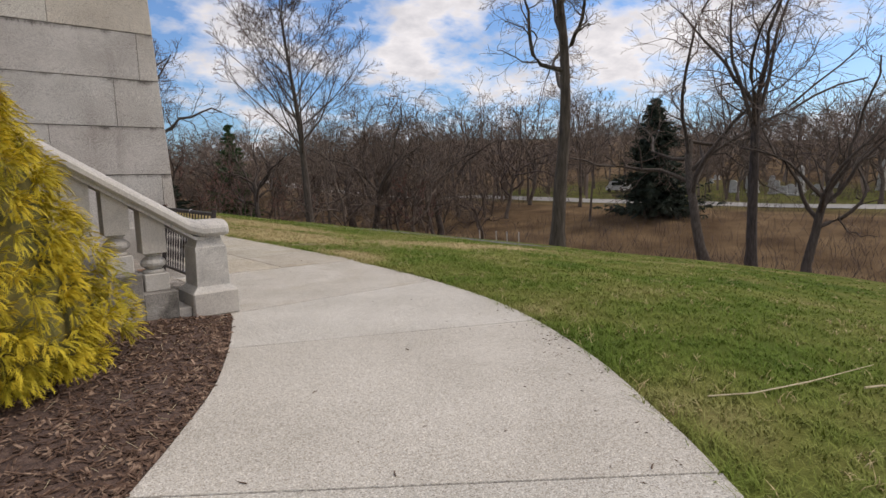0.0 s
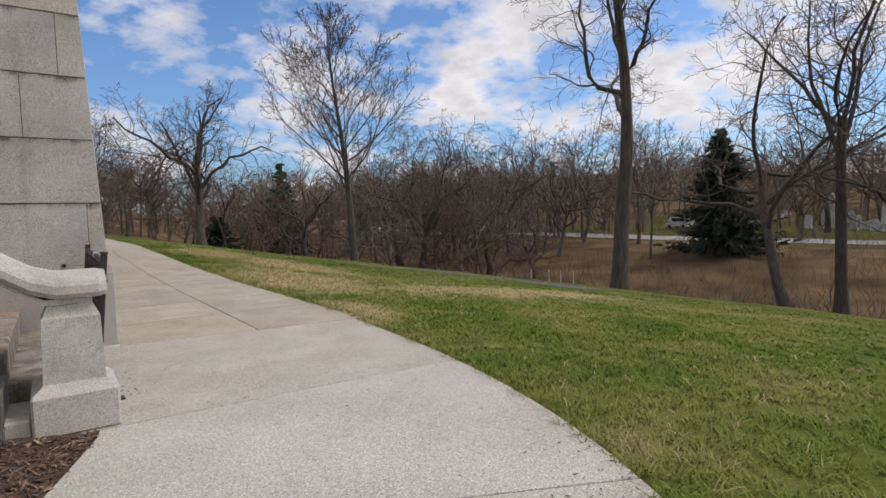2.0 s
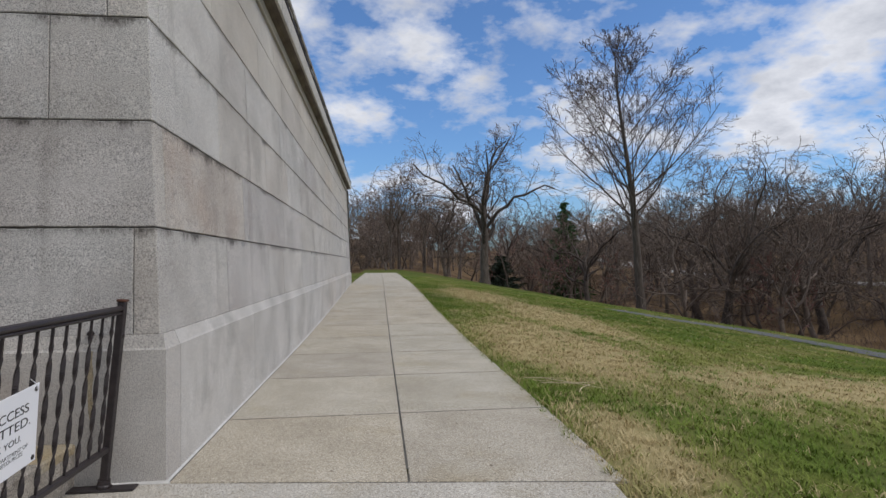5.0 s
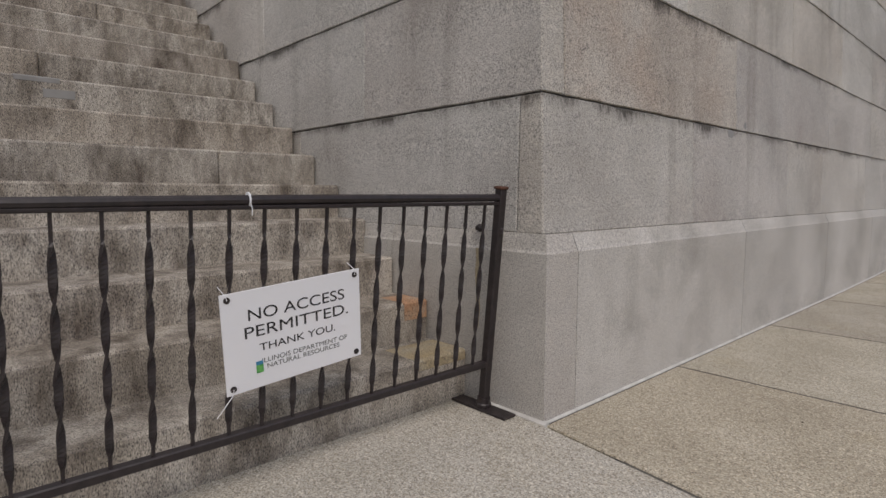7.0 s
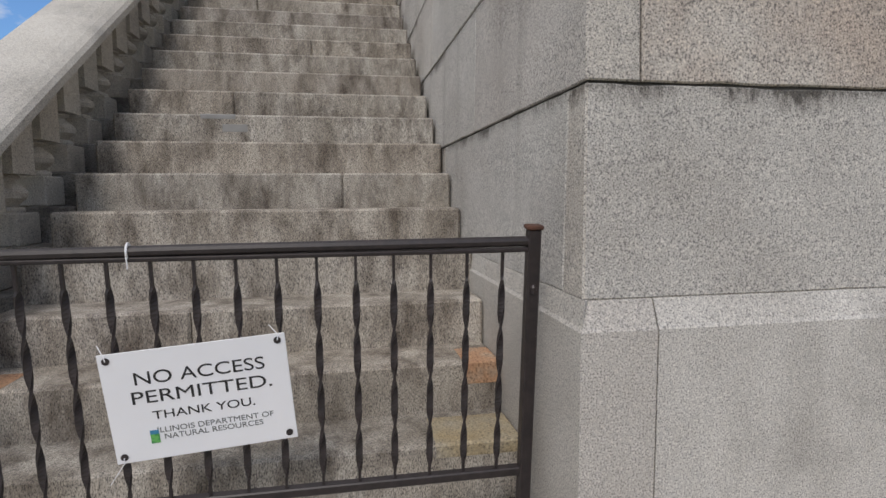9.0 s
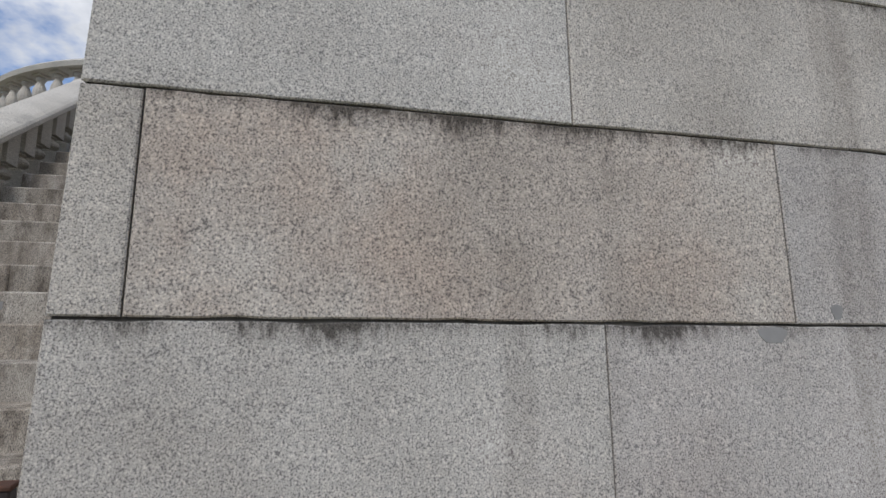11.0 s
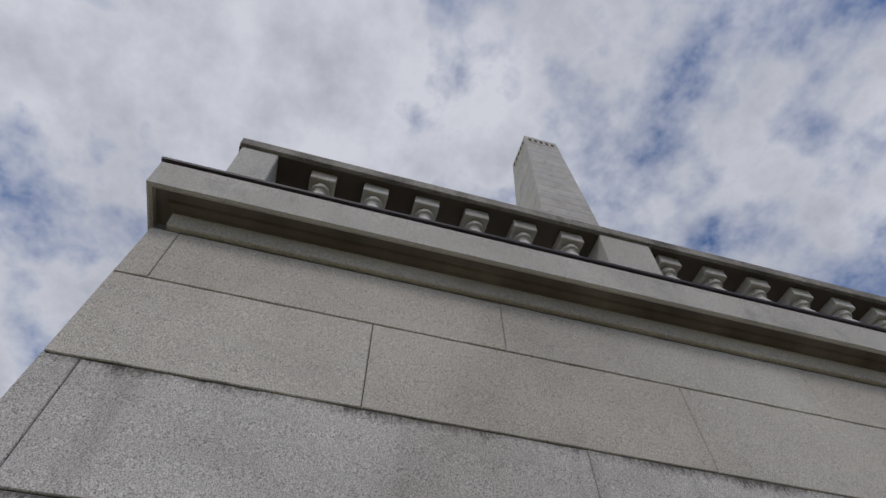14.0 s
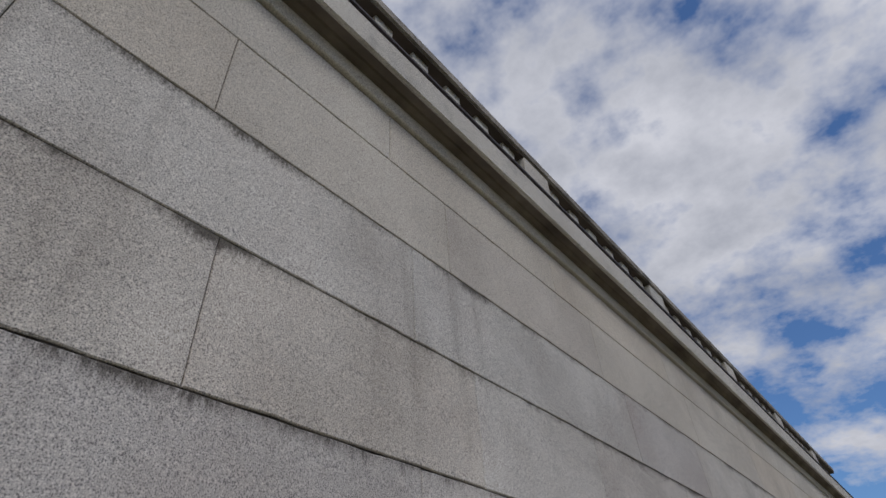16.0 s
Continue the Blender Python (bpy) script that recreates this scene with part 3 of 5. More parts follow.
def mesh_of(name, geo, mat, smooth=False):
    me = bpy.data.meshes.new(name)
    me.from_pydata([tuple(v) for v in geo[0]], [], [tuple(f) for f in geo[1]])
    if smooth:
        me.polygons.foreach_set("use_smooth", [True] * len(me.polygons))
    me.materials.append(mat)
    return me


TERRACE_BALUSTER = mesh_of("baluster", merge(cbox(-0.1, 0.1, -0.1, 0.1, 0.0, 0.2, 0.006), lathe([(r, h * 1.645 + 0.2) for r, h in BALUSTER_PROFILE], 14), cbox(-0.1, 0.1, -0.1, 0.1, 0.742, 0.855, 0.006)), GRANITE_SMOOTH)
PIER = mesh_of("pier", merge(cbox(-0.17, 0.17, -0.26, 0.26, 0.0, 0.2, 0.008), cbox(-0.15, 0.15, -0.235, 0.235, 0.2, 0.855, 0.008)), GRANITE_SMOOTH)
END_PIER = mesh_of("pier", merge(cbox(-0.17, 0.17, -0.16, 0.16, 0.0, 0.2, 0.008), cbox(-0.15, 0.15, -0.14, 0.14, 0.2, 0.855, 0.008)), GRANITE_SMOOTH)


def build_terrace_balustrade():
    rail = thing("terrace_balustrade", "carved grey granite balustrade on the terrace edge", "balustrade", kind="structure")
    xc = -0.42
    pitch, first = 3.08, 3.43
    piers = [0.36] + [first + pitch * k for k in range(6)]
    for y in piers:
        part("pier", END_PIER if y < 1 else PIER, GRANITE_SMOOTH, rail).location = (xc, y, 4.747)
    gaps = [(piers[0] + 0.14, piers[1])] + list(zip(piers[1:], piers[2:]))
    for a, b in gaps:
        for k in range(6):
            part("baluster", TERRACE_BALUSTER, GRANITE_SMOOTH, rail).location = (xc, a + (b - a) * (k + 1) / 7 - (0.05 if a < 1 else 0.0), 4.747)
    prof = [(-0.17, 5.602), (0.14, 5.602), (0.17, 5.62), (0.17, 5.705), (0.13, 5.745), (-0.13, 5.745), (-0.17, 5.705)]
    # The whole coping takes a dark colour for its crusted, shaded underside.
    part("handrail", sweep(prof, [lambda a, b, y=y: (xc + a, y, b) for y in (0.2, 3.24, 9.3, 15.3, LENGTH - 0.2)]), DARK_GRANITE, rail, "dark weathered granite coping, underside shade in its colour")
    # Added thin sheet that paints the coping's underside dark.
    part("drip_course", cbox(xc - 0.165, xc + 0.15, 0.2, LENGTH - 0.2, 5.588, 5.6015, 0.002), CRUST_SHADE, rail, "dark sheet under the coping, crust and shade in its colour")
    part("base_rail", cbox(xc - 0.16, xc + 0.16, 0.2, LENGTH - 0.2, 4.744, 4.80, 0.008), GRANITE_SMOOTH, rail)
    # the short return along the end wall
    for x in (-3.4, -6.4):
        ob = part("pier", PIER, GRANITE_SMOOTH, rail)
        ob.matrix_basis = pose(x, 0.42, 4.747, 0, 0, 90)
    for a, b in ((-0.5, -3.4), (-3.4, -6.4)):
        for k in range(6):
            part("baluster", TERRACE_BALUSTER, GRANITE_SMOOTH, rail).location = (a + (b - a) * (k + 1) / 7, 0.42, 4.747)
    part("handrail", sweep(prof, [lambda a, b, x=x: (x, 0.42 - a, b) for x in (-0.62, -6.6)]), DARK_GRANITE, rail)


build_terrace_balustrade()


def build_drum():
    """The half-round projection at the head of the stairs, with its own balustrade."""
    cx, cy, rad = -11.9, -2.0, 4.05
    drum = thing("round_terrace", "half-round granite terrace with a curved balustrade", "terrace", kind="structure")
    arc = [math.pi + math.pi * k / 36 for k in range(37)]
    line = [(cx - rad, 0.3, -1, 0)] + [(cx + rad * math.cos(t), cy + rad * math.sin(t), math.cos(t), math.sin(t)) for t in arc] + [(cx + rad, 0.3, 1, 0)]

    def around(prof):
        return sweep(prof, [lambda a, b, q=q: (q[0] + a * q[2], q[1] + a * q[3], b) for q in line])
    part("curved_wall", around([(0, -0.1), (-0.19, 4.4), (-0.6, 4.4), (-0.6, -0.1)]), GRANITE_SMOOTH, drum)
    part("curved_cornice", around([(-0.2, 4.4), (0.0, 4.52), (0.02, 4.82), (-0.5, 4.82)]), GRANITE_SMOOTH, drum)
    part("flashing", around([(-0.4, 4.824), (0.035, 4.824), (0.035, 4.85), (-0.4, 4.85)]), FLASHING, drum)
    part("curved_base_rail", around([(-0.42, 4.85), (-0.06, 4.85), (-0.06, 5.0), (-0.42, 5.0)]), GRANITE_SMOOTH, drum)
    part("curved_handrail", around([(-0.42, 5.74), (-0.05, 5.74), (-0.03, 5.82), (-0.1, 5.88), (-0.38, 5.88)]), GRANITE_SMOOTH, drum)
    n = 31
    for k in range(n):
        t = math.pi + math.pi * (k + 0.5) / n
        ob = part("baluster", TERRACE_BALUSTER, GRANITE_SMOOTH, drum)
        ob.matrix_basis = pose(cx + (rad - 0.24) * math.cos(t), cy + (rad - 0.24) * math.sin(t), 4.97, 0, 0, math.degrees(t)) @ Matrix.Diagonal((1, 1, 0.98, 1))
    part("floor_disc", ([(q[0] - 0.3 * q[2], q[1] - 0.3 * q[3], 4.84) for q in line], [tuple(range(len(line)))]), CONCRETE, drum)


build_drum()


def build_obelisk():
    ob = thing("obelisk", "tall tapering pale granite obelisk above the terrace", "obelisk", at=(-11.07, 10.45, 4.6))
    part("pedestal", cbox(-4.2, 4.2, -4.2, 4.2, 0, 4.0, 0.05), GRANITE_SMOOTH, ob)
    w0, w1, h0, h1 = 2.0, 1.0, 4.0, 28.0
    rows = 34
    for k in range(rows):
        za, zb = h0 + (h1 - h0) * k / rows, h0 + (h1 - h0) * (k + 1) / rows - 0.02
        a, b = w0 + (w1 - w0) * k / rows, w0 + (w1 - w0) * (k + 1) / rows
        vs = [(sx * a, sy * a, za) for sx, sy in ((-1, -1), (1, -1), (1, 1), (-1, 1))] + [(sx * b, sy * b, zb) for sx, sy in ((-1, -1), (1, -1), (1, 1), (-1, 1))]
        part("shaft_course", (vs, [(0, 3, 2, 1), (4, 5, 6, 7)] + [(i, (i + 1) % 4, 4 + (i + 1) % 4, 4 + i) for i in range(4)]), GRANITE_SMOOTH, ob)
    part("shaft_core", ([(sx * w0 * 0.97, sy * w0 * 0.97, h0) for sx, sy in ((-1, -1), (1, -1), (1, 1), (-1, 1))] + [(sx * w1 * 0.97, sy * w1 * 0.97, h1) for sx, sy in ((-1, -1), (1, -1), (1, 1), (-1, 1))], [(0, 3, 2, 1), (4, 5, 6, 7)] + [(i, (i + 1) % 4, 4 + (i + 1) % 4, 4 + i) for i in range(4)]), MORTAR, ob)
    part("crown_band", cbox(-1.05, 1.05, -1.05, 1.05, 27.1, 27.2, 0.01), GRANITE_SMOOTH, ob)
    part("cap", ([(-1.0, -1.0, 28.0), (1.0, -1.0, 28.0), (1.0, 1.0, 28.0), (-1.0, 1.0, 28.0), (0, 0, 28.5)], [(0, 1, 4), (1, 2, 4), (2, 3, 4), (3, 0, 4), (0, 3, 2, 1)]), GRANITE_SMOOTH, ob)
    for side in range(4):
        for k in range(5):
            m = pose(0, 0, 0, 0, 0, side * 90)
            v, f = cbox(-0.09, 0.09, -0.03, 0.03, -0.14, 0.14, 0.01)
            w = part("vent_slot", (v, f), MORTAR, ob)
            w.matrix_basis = m @ pose(-0.7 + 0.35 * k, -1.012, 27.55)


build_obelisk()


# ---- paving ----
def left_edge(y):
    for (xa, ya), (xb, yb) in zip(EDGE_L, EDGE_L[1:]):
        if y <= yb:
            return xa + (xb - xa) * (y - ya) / (yb - ya)
    return -0.3


def build_paving():
    ys = list(np.arange(-11.8, -2.7, 0.4)) + [-2.6, -1.5, -0.05]
    vs = [v for y in ys for v in ((left_edge(y) + 0.01 if y < -2.7 else -0.7, y, -0.005), (edge_x(y) - 0.03, y, -0.005))]
    fs = [(2 * k, 2 * k + 1, 2 * k + 3, 2 * k + 2) for k in range(len(ys) - 1)]
    walk_way = tagged(part("path", (vs, fs), MORTAR), "curved path of pale exposed-aggregate concrete", "path", kind="structure")

    def cut(edge, a, b):
        return [p for p in edge if a < p[1] < b]

    # cross joints: (left end, right end)
    joints = [((-9.0, -12.0), (-7.5, -14.5)), ((-3.9, -8.25), (-1.6, -9.35)), ((-1.78, -5.72), (0.16, -7.33)), ((-0.71, -3.85), (1.47, -5.02)), ((-0.72, -2.64), (2.27, -2.74)), ((-0.72, 0.085), (2.48, -0.335))]
    joints = [((left_edge(l[1]), l[1]) if k < 4 else l, (edge_x(r[1]), r[1])) for k, (l, r) in enumerate(joints)]
    g = 0.005
    for (la, ra), (lb, rb) in zip(joints, joints[1:]):
        poly = [(la[0], la[1] + g), (ra[0], ra[1] + g)] + cut(EDGE_R, ra[1] + 0.03, rb[1] - 0.03) + [(rb[0], rb[1] - g), (lb[0], lb[1] - g)] + cut(EDGE_L, la[1] + 0.03, min(lb[1] - 0.03, -2.66))[::-1]
        part("paving_slab", prism(poly, -0.13, 0.0), BUFF_CONCRETE if la[1] > -3 else CONCRETE, walk_way)
    # the older walk along the wall
    old = tagged(part("pavement", ([(x, y, -0.0015 + rise(y)) for y in np.arange(0.02, 43.6, 0.5) for x in (0.012, 2.595)], [(2 * k, 2 * k + 1, 2 * k + 3, 2 * k + 2) for k in range(87)]), MORTAR), "worn buff concrete walk laid in two rows of slabs", "pavement", kind="structure")
    rows = [0.0, 1.27] + [1.27 + 1.58 * k for k in range(1, 28)]
    for ya, yb in zip(rows, rows[1:]):
        for xa, xb in ((0.012, 1.372), (1.372, 2.6)):
            slant = 0.13 if ya == 0.0 else 0.0
            y0 = [ya - slant * xa + g, ya - slant * xb + g] if slant else [ya + 0.009] * 2
            q = 0.004 if ya == 0.0 else 0.009
            poly = [(xa + g, y0[0]), (xb - g, y0[1]), (xb - g, yb - q), (xa + g, yb - q)]
            vs, fs = prism(poly, -0.12, 0.0)
            part("paving_slab", ([(x, y, z + rise(y)) for x, y, z in vs], fs), SLAB, old)
    st = [lambda a, b, y=y: (0.0 + a, y, b + rise(y)) for y in np.linspace(0.0, LENGTH, 24)]
    tagged(part("caulk_line", sweep([(-0.004, -0.02), (0.013, -0.02), (0.012, 0.003), (-0.004, 0.01)], st), CAULK), "white sealant bead along the wall foot", "trim", kind="structure")
    st = [lambda a, b, x=x: (x, -a, b) for x in (0.02, -0.36)]
    tagged(part("caulk_line", sweep([(-0.004, -0.02), (0.02, -0.02), (0.018, 0.004), (-0.004, 0.014)], st), CAULK), "white sealant bead round the corner stone", "trim", kind="structure")


build_paving()

# ---- stairs ----
RISE, GOING, FIRST_X, FIRST_Z = 0.2065, 0.299, -0.492, 0.244


def build_stairs():
    stairs = thing("stairs", "weathered grey-brown stone steps climbing beside the wall", "stairs", kind="structure")
    rng = random.Random(8)
    for k in range(22):
        x, z = FIRST_X - GOING * k, FIRST_Z + RISE * k
        cuts = [-2.09, rng.uniform(-1.5, -0.6), 0.0] if k % 3 == 2 else [-2.09, 0.0]
        cuts[-1] = 0.018 if z > 0.8 else -0.003
        for a, b in zip(cuts, cuts[1:]):
            part("step", cbox(x - GOING - 0.12, x + 0.012, a + 0.002, b - 0.002, max(z - RISE * 2, -0.02), z, 0.012), STEP_STONE, stairs)
    part("stair_core", ([(FIRST_X - 0.1, -2.1, -0.05), (-7.1, -2.1, -0.05), (-7.1, -2.1, 4.4), (FIRST_X - 0.1, 0.0, -0.05), (-7.1, 0.0, -0.05), (-7.1, 0.0, 4.4)], [(0, 1, 2), (3, 5, 4), (0, 3, 4, 1), (1, 4, 5, 2), (2, 5, 3, 0)]), STEP_STONE, stairs)
    for y0, y1 in ((-0.17, -0.006), (-2.05, -1.88)):
        x, z = FIRST_X - GOING, FIRST_Z + RISE
        part("rust_stain", cbox(x - 0.2, x + 0.0135, y0, y1, z - 0.10, z + 0.0015, 0.008), RUST, stairs)
    part("rust_stain", cbox(FIRST_X - 0.24, FIRST_X + 0.0135, -0.34, -0.006, FIRST_Z - 0.06, FIRST_Z + 0.0015, 0.01), RUST_PALE, stairs, "ochre stain on the tread")
    for y0, y1, dz in ((-1.555, -1.325, 0.035), (-1.42, -1.25, 0.12)):
        x, z = FIRST_X - GOING * 7, FIRST_Z + RISE * 7
        part("cement_patch", cbox(x - 0.06, x + 0.0135, y0, y1, z - dz, z + 0.0015 if dz < 0.1 else z - 0.06, 0.006), CEMENT, stairs, "smooth pale cement repair")
    part("landing", cbox(-9.6, -7.0, -2.1, 0.3, 4.3, 4.74, 0.01), CONCRETE, stairs)


build_stairs()


# ---- the stair balustrade ----
def build_stair_balustrade():
    bal = thing("stair_balustrade", "carved granite stair balustrade with a rounded sloping rail", "balustrade", kind="structure")
    yc = -2.37
    slope = 0.66
    newel = part("newel", cbox(-0.655, -0.205, yc - 0.265, yc + 0.265, 0.0, 0.25, 0.014), GRANITE_SMOOTH, bal)
    prof = [(0.215, 0.25), (0.168, 0.29), (0.16, 0.30), (0.15, 0.685), (0.14, 0.70), (0.115, 0.765), (0.115, 0.80)]
    vs, fs = [], []
    for r, z in prof:
        vs += [(-0.43 + sx * r, yc + sy * (r + 0.03), z) for sx, sy in ((-1, -1), (1, -1), (1, 1), (-1, 1))]
    for k in range(len(prof) - 1):
        fs += [(4 * k + i, 4 * k + (i + 1) % 4, 4 * k + 4 + (i + 1) % 4, 4 * k + 4 + i) for i in range(4)]
    fs += [(3, 2, 1, 0), tuple(range(len(vs) - 4, len(vs)))]
    part("newel_shaft", (vs, fs), GRANITE_SMOOTH, newel)

    def rail_z(x):  # underside of the rail
        return 0.80 + max(0.0, -0.56 - x) * slope
    w, yr = 0.245, -2.335
    prof = [(-w + 0.03, 0.0), (w - 0.03, 0.0), (w, 0.03)] + [(w * math.cos(a), 0.065 + 0.095 * math.sin(a)) for a in np.linspace(0.12, math.pi - 0.12, 11)] + [(-w, 0.03)]
    xs = [-0.235, -0.25, -0.28, -0.50, -0.62] + [-0.62 - 0.4 * k for k in range(1, 17)]
    pinch = {-0.235: 0.82, -0.25: 0.93}
    st = [lambda a, b, x=x: (x, yr + a * pinch.get(x, 1.0), rail_z(x) + b * (0.9 if x in pinch else 1.0) + (0.008 if x in pinch else 0)) for x in xs]
    part("handrail", sweep(prof, st), GRANITE_SMOOTH, bal, "pale rounded granite coping", smooth=False)
    part("rail_bed", sweep([(-0.15, -0.035), (0.15, -0.035), (0.15, 0.0), (-0.15, 0.0)], [lambda a, b, x=x: (x, yc - 0.01 + a, rail_z(x) + b) for x in (-0.40, -0.56, -6.9)]), GRANITE_SMOOTH, bal)
    n = 20
    for k in range(n):
        x = -0.93 - GOING * k
        foot = 0.225 + GOING * slope * k
        pr = 0.004 * (k % 2)
        part("plinth_block", cbox(x - 0.152, x + 0.15, yc - 0.225 - pr, yc + 0.265 + pr, foot - 0.19, foot + 0.08, 0.008), DARK_GRANITE, bal)
        part("string_block", cbox(x - 0.25, x + 0.22, yc - 0.215 - pr * 0.7, yc + 0.258 + pr * 0.5, foot - 0.4, foot - 0.19, 0.008), DARK_GRANITE, bal)
        top = rail_z(x) - 0.03
        h = 0.17
        b0 = foot + 0.08
        part("baluster_base", cbox(x - 0.11, x + 0.11, yc - 0.12, yc + 0.12, b0, b0 + h, 0.008), GRANITE_SMOOTH, bal)
        lower = b0 + h
        scale = 0.20 / 0.33
        part("baluster", lathe([(r * 1.12, z * scale) for r, z in BALUSTER_PROFILE], 14, x, yc, lower), GRANITE_SMOOTH, bal, smooth=False)
        z0 = lower + 0.198
        vs = [(x + sx * 0.105, yc + sy * 0.115, z0) for sx, sy in ((-1, -1), (1, -1), (1, 1), (-1, 1))]
        vs += [(x + sx * 0.105, yc + sy * 0.115, rail_z(x + sx * 0.105) - 0.03) for sx, sy in ((-1, -1), (1, -1), (1, 1), (-1, 1))]
        part("baluster_cap", (vs, [(0, 3, 2, 1), (4, 5, 6, 7)] + [(i, (i + 1) % 4, 4 + (i + 1) % 4, 4 + i) for i in range(4)]), GRANITE_SMOOTH, bal)
    part("foot_block", cbox(-0.80, -0.66, yc - 0.21, yc + 0.25, -0.02, 0.12, 0.01), GRANITE_SMOOTH, bal)
    vs = [(-0.9, yc - 0.19, -0.05), (-7.2, yc - 0.19, -0.05), (-7.2, yc - 0.19, 4.1), (-0.9, yc - 0.19, -0.01)]
    part("string_wall", (vs + [(x, yc + 0.24, z) for x, y, z in vs], [(0, 1, 2, 3), (7, 6, 5, 4), (0, 4, 5, 1), (1, 5, 6, 2), (2, 6, 7, 3), (3, 7, 4, 0)]), GRANITE_SMOOTH, bal)


build_stair_balustrade()


# ---- the iron barrier and its sign ----
FENCE_LEAN = 5.5


def build_fence():
    f = thing("iron_barrier", "black wrought-iron barrier with twisted bars across the stairs", "fence")
    f.matrix_basis = pose(-0.305, 0, 0, 0, FENCE_LEAN, 0)
    for y in (-0.068, -2.04):
        p = part("post", cbox(-0.02, 0.02, y - 0.02, y + 0.02, 0.012, 1.04, 0.004), IRON, f)
        part("post_cap", cbox(-0.025, 0.025, y - 0.026, y + 0.026, 1.04, 1.054, 0.004), RUSTY_IRON, p, "rust-brown post cap")
        plate = part("base_plate", cbox(-0.19, 0.17, y - 0.04, y + 0.04, 0.001, 0.014, 0.003), IRON, p)
        plate.matrix_basis = pose(0, 0, 0, 0, -FENCE_LEAN, 0)
        part("collar", lathe([(0.038, 0.014), (0.038, 0.03), (0.032, 0.036), (0.032, 0.06)], 12, 0, y), IRON, p)
        part("fixing_bolt", lathe([(0.011, 0.0), (0.011, 0.02), (0.006, 0.028)], 8, 0.018, y, 0.84), IRON, p)
    part("top_rail", tube([(0, -2.02, 0.992), (0, -1.1, 1.0), (0, -0.085, 1.003)], 0.0165, 10), IRON, f)
    part("top_channel", cbox(-0.014, 0.014, -2.02, -0.085, 0.971, 0.984, 0.003), IRON, f)
    part("bottom_rail", cbox(-0.016, 0.016, -2.02, -0.085, 0.213, 0.243, 0.004), IRON, f)
    # one twisted bar, shared by all
    vs, fs = [], []
    n = 56
    z0, z1 = 0.24, 0.978
    for k in range(n + 1):
        z = z0 + (z1 - z0) * k / n
        a = math.pi * max(0.0, min(1.0, (z - 0.27) / 0.63)) * 4.0
        wide = 0.0105 if 0.28 < z < 0.89 else 0.006
        for sx, sy in ((-1, -1), (1, -1), (1, 1), (-1, 1)):
            u, v = sx * wide, sy * 0.0042
            vs.append((u * math.cos(a) - v * math.sin(a), u * math.sin(a) + v * math.cos(a), z))
        if k:
            fs += [((k - 1) * 4 + i, (k - 1) * 4 + (i + 1) % 4, k * 4 + (i + 1) % 4, k * 4 + i) for i in range(4)]
    fs += [(3, 2, 1, 0), tuple(range(len(vs) - 4, len(vs)))]
    bar = mesh_of("twisted_bar", (vs, fs), IRON)
    for k in range(17):
        part("twisted_bar", bar, IRON, f).location = (0, -1.955 + 1.79 * k / 16, 0)
    tie = lathe([(0.0185, -0.003), (0.0198, -0.002), (0.0198, 0.002), (0.0185, 0.003)], 14)
    z = thing("cable_tie", "white plastic cable tie round the barrier rail", "cable tie", at=(-0.21, -1.225, 0.998))
    part("loop", ([(p[0], p[2], p[1] * 1.25 - 0.003) for p in tie[0]], tie[1]), WHITE, z)
    part("tail", tube([(0.02, 0.0, -0.015), (0.022, 0.003, -0.035), (0.02, 0.002, -0.05)], 0.0018, 4), WHITE, z)


build_fence()


def lettering(text, size, mat, parent, x, z, stretch=1.0, name="lettering"):
    cu = bpy.data.curves.new("lettering", "FONT")
    cu.body, cu.size, cu.align_x, cu.extrude = text, size, "CENTER", 0.0004
    tmp = bpy.data.objects.new("tmp", cu)
    me = bpy.data.meshes.new_from_object(tmp)
    bpy.data.objects.remove(tmp)
    vs = [(v.co.x * stretch + x, -0.0016 - v.co.z, v.co.y + z) for v in me.vertices]
    fs = [tuple(p.vertices) for p in me.polygons]
    return part(name, (vs, fs), mat, parent)


